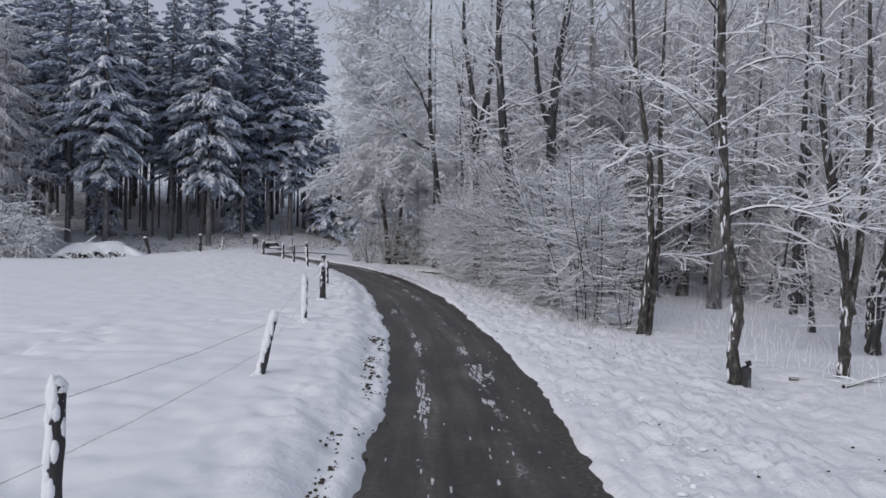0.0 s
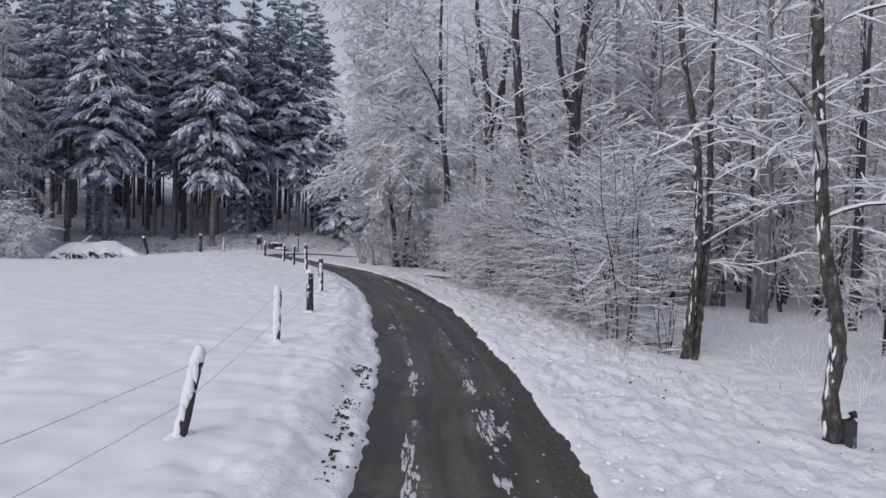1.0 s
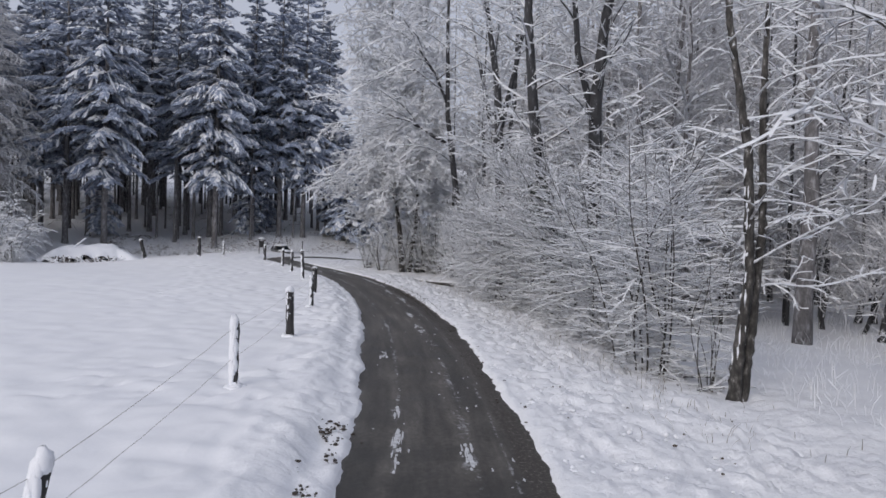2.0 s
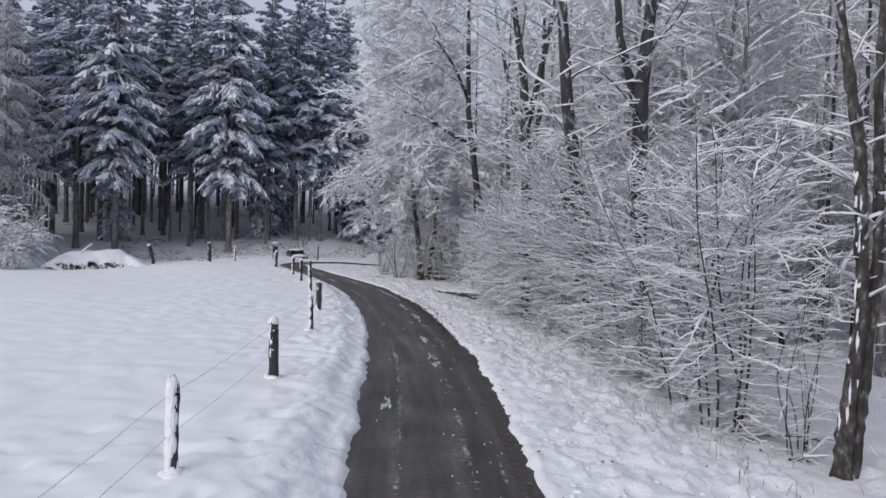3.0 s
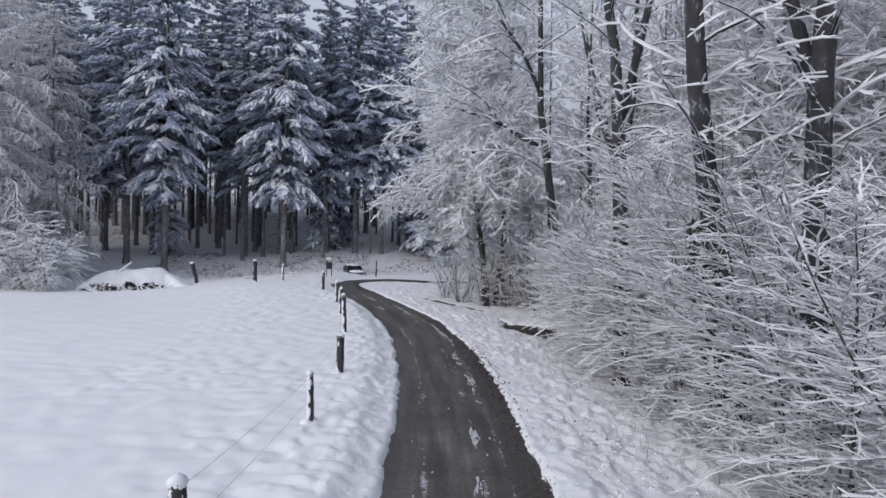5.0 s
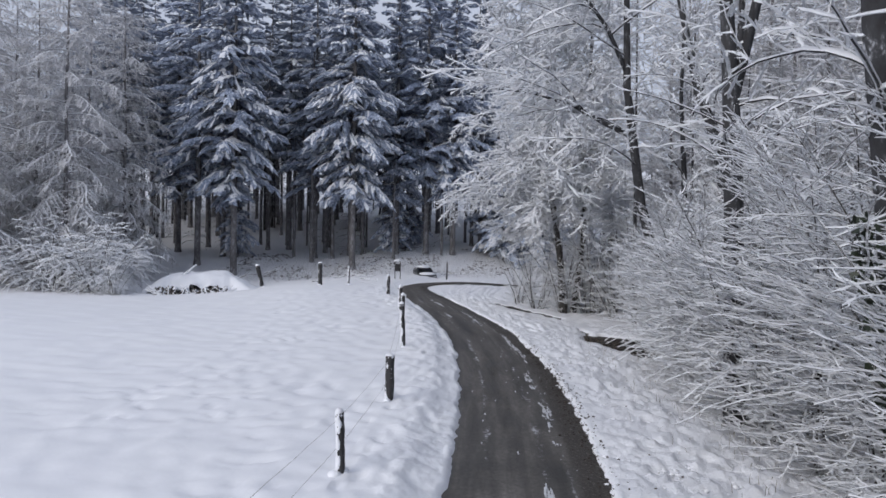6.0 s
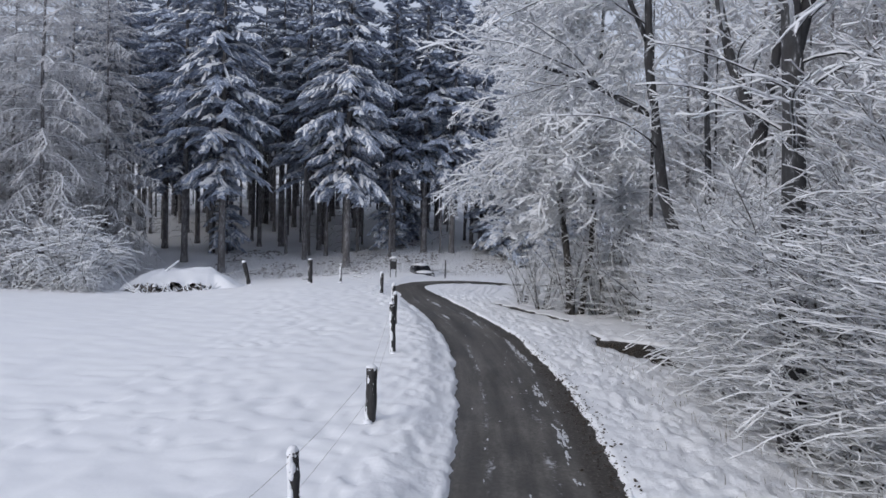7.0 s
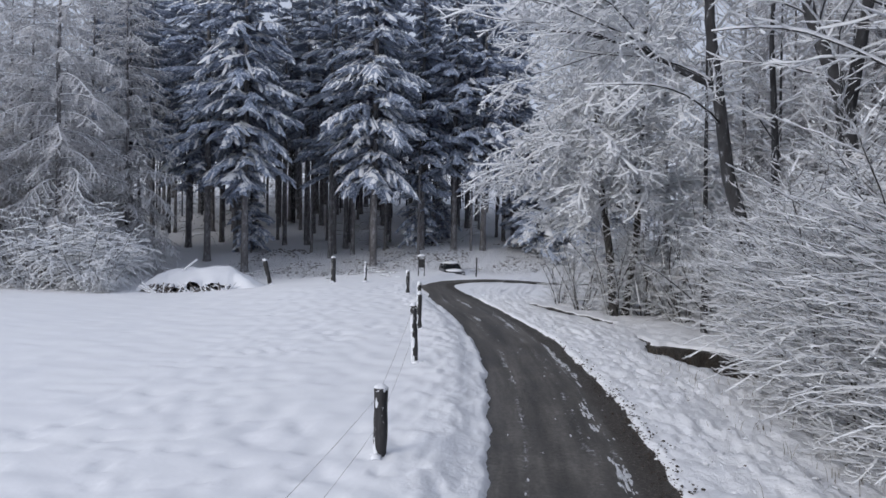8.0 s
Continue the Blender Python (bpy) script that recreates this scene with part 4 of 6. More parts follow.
# trees and shrubs along the verge
MID = changed(WOODY, levels=2)
HIGH = changed(WOODY, floor=6.0, round=0.8, limb=0.75)
NEAR = changed(WOODY, every=(0.34, 0.17, 0.085), step=(0.28, 0.18, 0.13, 2.0), wobble=(0.21, 0.28, 0.34, 0.3), ratio=(0.4, 0.36, 0.4), tilt=(-0.45, 0.5), floor=2.0, round=0.6, limb=0.66)
VERGE = [
    # x, y, trunks, limbs, start, limb length
    (6.11, 10.95, [[(0, 0, -0.3, 0.17), (-0.05, 0, 0.3, 0.125), (-0.1, 0, 0.8, 0.1), (-0.01, 0, 1.3, 0.115), (-0.05, 0, 1.8, 0.095), (-0.2, 0, 2.5, 0.105), (-0.31, 0, 3.2, 0.09), (-0.42, 0.1, 5.5, 0.08), (-0.5, 0.1, 8, 0.07), (-0.6, 0.2, 12, 0.03)]], 16, 0.28, 3.6),
    (6.34, 17.9, [[(0, 0, -0.3, 0.17), (0.02, 0, 0.8, 0.12), (0.2, 0, 2.5, 0.1), (0.12, 0.1, 5, 0.09), (-0.35, 0.1, 7.5, 0.07), (-0.6, 0.2, 11, 0.02)],
                  [(0.16, 0.1, -0.3, 0.12), (0.35, 0.15, 1.5, 0.095), (0.5, 0.2, 3.5, 0.085), (0.45, 0.3, 6, 0.07), (0.5, 0.3, 10, 0.02)]], 11, 0.25, 3.2),
    (8.8, 12.1, [[(0, 0, -0.3, 0.13), (0.03, 0, 1.5, 0.095), (-0.1, 0, 3, 0.08), (-0.5, 0.1, 5, 0.06), (-0.7, 0.1, 8, 0.02)],
                 [(0.05, 0.05, 0.9, 0.08), (0.3, 0.1, 2.6, 0.07), (0.5, 0.2, 5, 0.07), (0.4, 0.3, 9, 0.02)],
                 [(0.1, -0.1, 1.4, 0.08), (-0.4, -0.2, 3.2, 0.06), (-0.8, -0.2, 5.5, 0.02)]], 8, 0.3, 2.8),
    (11.9, 16.0, [[(0, 0, -0.3, 0.22), (-0.1, 0, 0.7, 0.16), (-0.1, 0, 1.4, 0.15), (0.3, 0, 2.8, 0.14), (0.6, 0, 5, 0.12), (0.6, 0.2, 8, 0.09), (0.4, 0.2, 12, 0.03)]], 14, 0.25, 3.6),
    (12.0, 27.0, [[(0, 0, -0.3, 0.34), (0.0, 0, 1.5, 0.27), (0.1, 0, 5, 0.24), (0.0, 0.2, 9, 0.18), (0.2, 0.2, 15, 0.03)]], 14, 0.3, 4.2),
    (5.2, 27.0, [[(0, 0, -0.3, 0.28), (-0.05, -0.1, 2.5, 0.24), (-0.2, -0.4, 5, 0.22), (-0.3, -0.7, 7.4, 0.2), (-0.1, -0.7, 10, 0.15), (0.5, -0.4, 13, 0.1), (0.6, -0.2, 18, 0.02)], [(-0.25, -0.6, 6.6, 0.13), (-0.9, -0.6, 9, 0.1), (-1.3, -0.8, 13, 0.06), (-1.5, -0.8, 17, 0.02)]], 24, 0.3, 4.2),
    (2.6, 34.6, [[(0, 0, -0.3, 0.27), (-0.1, -0.1, 3, 0.23), (-0.3, -0.6, 6.5, 0.2), (-0.5, -0.6, 9.5, 0.15), (-1.1, -0.5, 13, 0.1), (-1.2, -0.5, 19, 0.02)], [(-0.3, -0.6, 7.6, 0.13), (0.3, -0.4, 10.5, 0.1), (0.9, -0.2, 14, 0.07), (1.0, 0, 18, 0.02)]], 24, 0.3, 4.2),
    (3.3, 42.5, [[(0, 0, -0.3, 0.3), (0, 0, 4, 0.25), (-0.4, 0, 7.4, 0.22), (-1.2, 0, 9.5, 0.15), (-2.4, 0, 15, 0.04)],
                 [(-0.3, 0, 7.0, 0.16), (0.1, 0, 10, 0.13), (0.2, 0, 19, 0.03)]], 16, 0.32, 4.4),
    (2.15, 48.2, [[(0, 0, -0.3, 0.15), (0, 0, 3.5, 0.13), (-0.1, 0, 7, 0.12), (-0.3, 0, 10.4, 0.08), (-0.2, 0, 18, 0.02)]], 16, 0.35, 4.0),
]
TREE_LABELS = ["bare tree with a cracked crooked trunk and snowy branches", "bare tree with twin dark stems and snowy branches", "slim bare tree forking into several snowy stems",
               "bare tree with a thick curved trunk in snow", "old bare tree with a broad dark trunk", "bare tree with a stout dark trunk above snowy shrubs",
               "bare tree with a dark upright trunk and snowy limbs", "bare tree whose dark trunk forks over the shrubs", "slim bare tree with frosted grey bark"]
for n, (x, y, trunks, limbs, start, ln) in enumerate(VERGE):
    limbs = int(limbs * (1.8 if n < 4 else 2.0))
    if n < 4:
        trunks = [gnarled(path, rng) for path in trunks]
    # tree 4 gets pale spruce bark, standing for the haze before it
    t = leafless_tree(rng, trunks, limbs, start, lambda f, ln=ln: ln * (1.1 - 0.6 * f), NEAR if n < 4 else MID if n == 4 else HIGH, (0.5, 0.95), (-0.1, 0.0) if n > 4 else (0.6, 0.0) if n == 1 else None,
                      (0.010, 0.018) if n < 4 else (0.016, 0.027), bark=BARK_DARK if n > 4 else SPRUCE_BARK if n == 4 else BARK, twig=TWIG if n < 4 else None)
    if n < 4:
        stuck_snow(t, trunks[0], rng, 22, 0.45)
    place(t, x, y)
    tagged(t, TREE_LABELS[n], "tree", "bare trees along the verge")

# leaning trunk wrapped in ivy
lean = leafless_tree(rng, [[(0, 0, -0.3, 0.27), (-0.15, -0.2, 0.6, 0.22), (-0.9, -1.3, 3.6, 0.2), (-1.6, -2.5, 7.1, 0.17), (-1.9, -2.9, 10, 0.13), (-2.0, -3, 19, 0.03)]], 36, 0.3, lambda f: 4.2 * (1.1 - 0.6 * f), HIGH, (0.45, 0.95), (0.2, 0.1), (0.016, 0.027), bark=BARK_DARK)
place(lean, 4.55, 28.8)
tagged(lean, "leaning dark tree trunk wrapped in ivy under snowy limbs", "tree", "bare trees along the verge")
ivy = Shape()
for k in range(900):
    f = rng.random()
    c = (-0.1 - 1.2 * f, -0.15 - 1.75 * f, 0.2 + 4.6 * f)
    az, r = rng.uniform(0, 6.28), rng.uniform(0.18, 0.42)
    p = Vector((c[0] + r * math.cos(az), c[1] + r * math.sin(az), c[2]))
    a, b = Vector((rng.uniform(-1, 1), rng.uniform(-1, 1), rng.uniform(-1, 1))).normalized() * 0.08, Vector((rng.uniform(-1, 1), rng.uniform(-1, 1), -0.6)).normalized() * 0.08
    i = len(ivy.v)
    ivy.v += [tuple(p - a), tuple(p - b * 0.7), tuple(p + a), tuple(p + b)]
    ivy.f.append((i, i + 1, i + 2, i + 3))
part("ivy", ivy, IVY, lean, "dark evergreen ivy leaves", smooth=False)

# hedge of snowy shrubs
def hedge_bush(rng, height, reach, laterals, aim, thick=1.0, gap=0.13, sink=0.0, name="shrub", twig=None, lean=(1.28, 1.52), stools=7):
    """A dense bush: upright stems, and from them long level branches fanning out towards aim, each with flat sprays of twigs roped in snow."""
    root = new(name)
    twigs, cover, stems = Shape(), Shape(), []
    for k in range(stools):
        az, el = rng.uniform(0, 6.28), rng.uniform(*lean)
        chain = []
        sprig(chain, (0.3 * math.cos(az), 0.3 * math.sin(az), -0.15), unit((math.cos(az) * math.cos(el), math.sin(az) * math.cos(el), math.sin(el))), height * rng.uniform(0.8, 1.05), 0.026, 0, rng, dict(BUSH, levels=0))
        pts, radii, level = chain[0]
        stem = Shape()
        stem.tube(pts, radii, 6)
        part("stem", stem, BARK, root)
        cover.ridge(pts, radii, 0.012, 0.02)
        stems.append(pts)
    for k in range(laterals):
        f = ((k + rng.random()) / laterals) ** 1.2
        pts = stems[k % stools]
        i = min(len(pts) - 2, int(f * (len(pts) - 1)))
        u = f * (len(pts) - 1) - i
        p = tuple(pts[i][j] + (pts[i + 1][j] - pts[i][j]) * u for j in range(3))
        az = rng.uniform(0, 6.28)
        ca, sa = math.cos(az) + aim[0], math.sin(az) + aim[1]
        hl = math.hypot(ca, sa) or 1
        ca, sa, el = ca / hl, sa / hl, rng.gauss(0.16 + 0.4 * f * f, 0.17)
        ln = reach * (1.05 - 0.62 * f * f) * min(1.0, 0.38 + 1.4 * f) * rng.uniform(0.55, 1.15)
        n = max(4, int(ln / 0.2))
        seg = ln / n
        d = (ca * math.cos(el), sa * math.cos(el), math.sin(el))
        row, heads = [p], [d]
        for j in range(n):
            d = unit((d[0] + rng.uniform(-0.17, 0.17), d[1] + rng.uniform(-0.17, 0.17), d[2] + rng.uniform(-0.15, 0.13) - sink))
            p = (p[0] + d[0] * seg, p[1] + d[1] * seg, max(0.05, p[2] + d[2] * seg))
            row.append((p[0] + rng.uniform(-0.022, 0.022), p[1] + rng.uniform(-0.022, 0.022), p[2] + rng.uniform(-0.022, 0.022)))
            heads.append(d)
        radii = [0.012 * (1 - 0.6 * j / n) + 0.003 for j in range(n + 1)]
        twigs.keel(row, radii)
        cover.ridge(row, radii, 0.011 * thick, 0.022 * thick)
        s, side = ln * 0.12, 1
        while s < ln * 0.98:
            j = min(n - 1, int(s / seg))
            u = s / seg - j
            q = tuple(row[j][c] + (row[j + 1][c] - row[j][c]) * u for c in range(3))
            dd, an, tl = heads[j + 1], rng.uniform(0.35, 1.1) * side, rng.uniform(0.1, 0.36) * (1.15 - 0.4 * s / ln)
            co, si, lift = math.cos(an), math.sin(an), rng.gauss(0.06, 0.22)
            td = unit((dd[0] * co - dd[1] * si, dd[1] * co + dd[0] * si, dd[2] * 0.7 + lift))
            m = (q[0] + td[0] * tl * 0.5 + rng.uniform(-0.1, 0.1) * tl, q[1] + td[1] * tl * 0.5 + rng.uniform(-0.1, 0.1) * tl, q[2] + td[2] * tl * 0.5 + rng.uniform(-0.16, 0.1) * tl)
            e = (q[0] + td[0] * tl, q[1] + td[1] * tl, q[2] + td[2] * tl + rng.uniform(-0.03, 0.05))
            r3 = [0.0065, 0.0055, 0.0035]
            twigs.strip([q, m, e], r3)
            cover.ridge([q, m, e], r3, 0.0105 * thick, 0.021 * thick)
            for c in range(1):
                g = rng.uniform(0.25, 0.95)
                o = tuple(q[w] + (e[w] - q[w]) * g for w in range(3))
                an2, sl = rng.choice((-1, 1)) * rng.uniform(0.4, 1.1), rng.uniform(0.05, 0.16)
                c2, s2 = math.cos(an2), math.sin(an2)
                cover.spike(o, (o[0] + (td[0] * c2 - td[1] * s2) * sl, o[1] + (td[1] * c2 + td[0] * s2) * sl, o[2] + (td[2] + rng.uniform(-0.25, 0.4)) * sl), 0.009 * thick, 0.017 * thick)
            side = -side
            s += gap * rng.uniform(0.6, 1.4)
    tagged(part("twig_mass", twigs, twig or TWIG, root, "thin twigs grey with frost below the snow"), kind="stuff")
    tagged(part("snow_cover", cover, SNOW_TWIG, root, "white snow lying along every twig"), kind="stuff")
    return root


BUSH = dict(levels=2, step=(0.36, 0.17, 2.0), droop=(0.05, 0.2, 0.1), lift=(0.0, 0.16, 0.14), wobble=(0.075, 0.36, 0.3), every=(0.115, 0.048), ratio=(0.2, 0.2), bare=(0.06, 0.05), tilt=(-0.4, 0.4), least=0.05)
hedge = [hedge_bush(rng, h, r, n, a, k, g) for h, r, n, a, k, g in ((6.2, 2.1, 300, (-0.2, -0.25), 0.55, 0.15), (6.4, 2.9, 350, (-0.8, -0.3), 0.58, 0.17), (6.6, 2.8, 350, (-0.65, -0.4), 0.56, 0.17), (6.8, 2.3, 110, (-0.3, 0.1), 0.75, 0.2), (8.6, 2.5, 400, (-0.6, -0.3), 0.52, 0.17))]
SPOTS = [(5.3, 20.2, 0, 0, 1.0), (5.1, 22.0, 0, 100, 0.95), (4.9, 23.8, 2, 20, 0.9), (4.75, 25.6, 4, 15, 0.85), (4.5, 27.4, 4, -10, 0.9), (4.3, 29.2, 4, -15, 0.9), (3.85, 31.0, 2, 25, 1.0), (3.45, 32.8, 1, 5, 0.95), (2.9, 34.6, 2, 8, 0.98), (2.4, 36.5, 1, -8, 0.95), (2.05, 38.4, 2, 20, 0.92),
         (1.7, 40.4, 1, -5, 0.9), (1.7, 42.6, 2, 40, 0.85), (2.2, 45.2, 1, 40, 0.78), (6.4, 30.4, 3, 200, 1.05), (5.0, 37.6, 3, 130, 1.0), (1.7, 50.2, 1, 80, 0.85), (6.2, 19.0, 3, 100, 0.55)]
used = set()
for x, y, v, t, size in SPOTS:
    if v not in used:
        used.add(v)
        place(hedge[v], x, y, 0, t, size)
        tagged(hedge[v], "dense bare shrub with level twigs under snow", "shrub", "snowy shrubs along the lane")
    else:
        copy_at(hedge[v], x, y, 0, t, size)

# dense low bushes under the hornbeam
UNDER = changed(BUSH, every=(0.16, 0.11), step=(0.6, 0.3, 2.0), droop=(0.12, 0.2, 0.1), ratio=(0.28, 0.3))
under = shrub(rng, 15, 4.6, 0.5, UNDER, "low_bush", heavy=1.25, lean=(0.8, 1.5), twig=TWIG)
for n, (x, y, t, size) in enumerate(((-5.4, 57.8, 0, 0.85), (-6.8, 60.4, 20, 0.8), (-3.6, 57.0, 240, 0.95), (-2.2, 57.2, 60, 1.1), (-0.6, 55.6, 130, 1.05), (0.8, 53.6, 200, 1.1), (-3.6, 60.4, 310, 1.2), (2.0, 51.8, 30, 1.15), (-1.2, 59.2, 100, 1.3), (2.9, 48.8, 240, 1.1))):
    b = place(under, x, y, 0, t, size) if n == 0 else copy_at(under, x, y, 0, t, size)
    tagged(b, "dense low bush of fine frosted twigs", "shrub", "low bushes under the hornbeam")

# low bush at the meadow's corner
bush = hedge_bush(rng, 5.0, 2.7, 270, (0, 0), 1.5, 0.24, 0.1, "corner_bush", TWIG_GREY, (0.6, 1.45), 13)
for n, (x, y, t, size) in enumerate(((-34.8, 56.4, 0, 1.0), (-38.2, 55.8, 120, 1.05), (-36.4, 57.8, 250, 1.15), (-32.8, 55.6, 40, 0.62))):
    b = place(bush, x, y, 0, t, size) if n == 0 else copy_at(bush, x, y, 0, t, size)
    tagged(b, "rounded bush bowed down by thick snow", "shrub", "snow-bowed bushes at the meadow's corner")

# wood behind the verge, up the slope
FAR = changed(WOODY, levels=2, every=(0.34, 0.15, 0.5), ratio=(0.5, 0.42, 0.4), step=(1.0, 0.8, 2.0, 2.0), least=0.22)
# pale bark, limbs and twigs carry the haze of the wood as colour
wood = [leafless_tree(rng, [trunk_path(rng, hh, 0.18, (0.02, 0.0))], 44, 0.1, lambda f: 5.2 * (1.1 - 0.6 * f), FAR, (0.45, 1.0), None, (0.03, 0.045), bark=SPRUCE_BARK, limb=TWIG_HAZE, twig=TWIG_HAZE, fine=True) for hh in (19, 16, 22)]
spots, k = [], 0
CLOSE = [(9.4, 31), (8.8, 36), (7.6, 41), (7.0, 46), (5.6, 52), (11, 39), (9, 50), (10.5, 55), (7, 60), (3, 63), (12.5, 46), (14, 52), (12, 60), (-1.5, 66), (14.5, 41), (13, 34), (16, 47), (8.5, 66), (8, 44), (10, 46.5), (6.5, 49), (12, 50), (9.5, 58), (5, 57), (7.6, 38.4), (9.2, 33.6), (1.9, 57.5), (2.6, 61.5), (3.4, 67)]
while len(spots) < 38 and k < 6000:
    k += 1
    x, y = rng.uniform(-7, 58), rng.uniform(-4, 104)
    d = float(beside(x, y))
    if len(spots) < len(CLOSE):
        x, y = CLOSE[len(spots)]
    elif d < 8.5 + 0.02 * y:
        continue
    elif d < 13 and y < 26:
        continue
    elif min((math.hypot(x - a, y - b) for a, b in spots), default=9) < 3.6 + 0.02 * d:
        continue
    elif math.hypot(x - 11.9, y - 16) < 3 or math.hypot(x - 8.8, y - 12.1) < 4:
        continue
    spots.append((x, y))
    v = wood[len(spots) % 3]
    if len(spots) <= 3:
        place(v, x, y, 0, rng.uniform(0, 360), rng.uniform(0.8, 1.15))
        tagged(v, "bare woodland tree with twigs outlined in snow", "tree", "bare trees in the wood")
    else:
        copy_at(v, x, y, 0, rng.uniform(0, 360), rng.uniform(0.8, 1.15))

# the wood's depth, where no single tree can be told
def far_wood(seed, count, lot, height, spread, twigs_each, mat, label, clear=15):
    shape, stems, r3, n = Shape(), Shape(), random.Random(seed), 0
    while n < count:
        x, y = r3.uniform(*lot[:2]), r3.uniform(*lot[2:])
        if float(beside(x, y)) < clear:
            continue
        n += 1
        z0, h = ground_z(x, y), r3.uniform(*height)
        lx, ly = r3.uniform(-0.8, 0.8), r3.uniform(-0.8, 0.8)
        stems.tube([(x, y, z0 - 0.3), (x + lx * 0.5, y + ly * 0.5, z0 + h * 0.5), (x + lx, y + ly, z0 + h)], [r3.uniform(0.08, 0.2), 0.07, 0.02], 4)
        for k in range(twigs_each):
            f, az = r3.random() ** 0.65, r3.uniform(0, 6.28)
            rad = spread * (0.25 + 0.75 * r3.random()) * (1.1 - 0.6 * f)
            p = (x + lx * f + math.cos(az) * rad, y + ly * f + math.sin(az) * rad, z0 + 0.6 + (h - 0.4) * f)
            el, ln = r3.gauss(0.35, 0.45), r3.uniform(0.5, 1.6)
            az += r3.gauss(0, 0.7)
            q = (p[0] + math.cos(az) * math.cos(el) * ln, p[1] + math.sin(az) * math.cos(el) * ln, p[2] + math.sin(el) * ln)
            shape.spike(p, q, r3.uniform(0.018, 0.035), 0)
    root = part("far_wood", shape, mat, smooth=False)
    tagged(part("trunk_mass", stems, BARK_DARK, root, "dark bare trunks"), kind="stuff")
    return tagged(root, label, "wood", kind="stuff")


far_wood(81, 240, (8, 62, 18, 125), (13, 22), 3.2, 640, TWIG_HAZE, "hazy mass of frosted bare trees filling the wood")
far_wood(83, 46, (-4, 20, 47, 84), (12, 20), 3.0, 800, TWIG_HAZE, "hazy mass of frosted bare trees behind the hornbeam", 7)
far_wood(84, 60, (-80, -43, 62, 104), (14, 24), 2.8, 700, TWIG_GREY, "grey frosted trees massed beyond the larches", -99)
far_wood(85, 70, (-66, -6, 106, 134), (9, 17), 2.6, 420, TWIG_GREY, "grey mass of trees closing the spruce forest", -99)
far_wood(82, 150, (9, 40, 14, 62), (1.5, 4.5), 1.5, 150, TWIG_HAZE, "hazy frosted brushwood under the bare trees", 11)

# tangle of thin undergrowth inside the wood
THICK = changed(BUSH, every=(0.17, 0.11), step=(0.9, 0.5, 2.0), ratio=(0.3, 0.4), least=0.12)
thicket = [shrub(rng, st, hh, 0.9, THICK, "thicket_shrub", heavy=1.3, lean=(0.9, 1.5), twig=TWIG_RIME, fine=True) for st, hh in ((8, 7.0), (8, 5.6))]
bushes, k = [], 0
SLOPE = [(24, 14), (26.5, 17), (27, 21.5), (28, 25.5), (24, 29), (31, 18), (31.5, 23)]
while len(bushes) < 16 and k < 4000:
    k += 1
    x, y = rng.uniform(8, 46), rng.uniform(12, 74)
    d = float(beside(x, y))
    if len(bushes) < len(SLOPE):
        x, y = SLOPE[len(bushes)]
    elif d < 9.5 or (y < 38 and d < 25) or d > 34 or min((math.hypot(x - a, y - b) for a, b in bushes), default=9) < 2.0:
        continue
    bushes.append((x, y))
    v = thicket[len(bushes) % 2]
    if len(bushes) <= 2:
        place(v, x, y, 0, rng.uniform(0, 360), rng.uniform(0.8, 1.3))
        tagged(v, "thin grey frosted shrub in the wood's undergrowth", "shrub", "undergrowth shrubs in the wood")
    else:
        copy_at(v, x, y, 0, rng.uniform(0, 360), rng.uniform(0.8, 1.3))


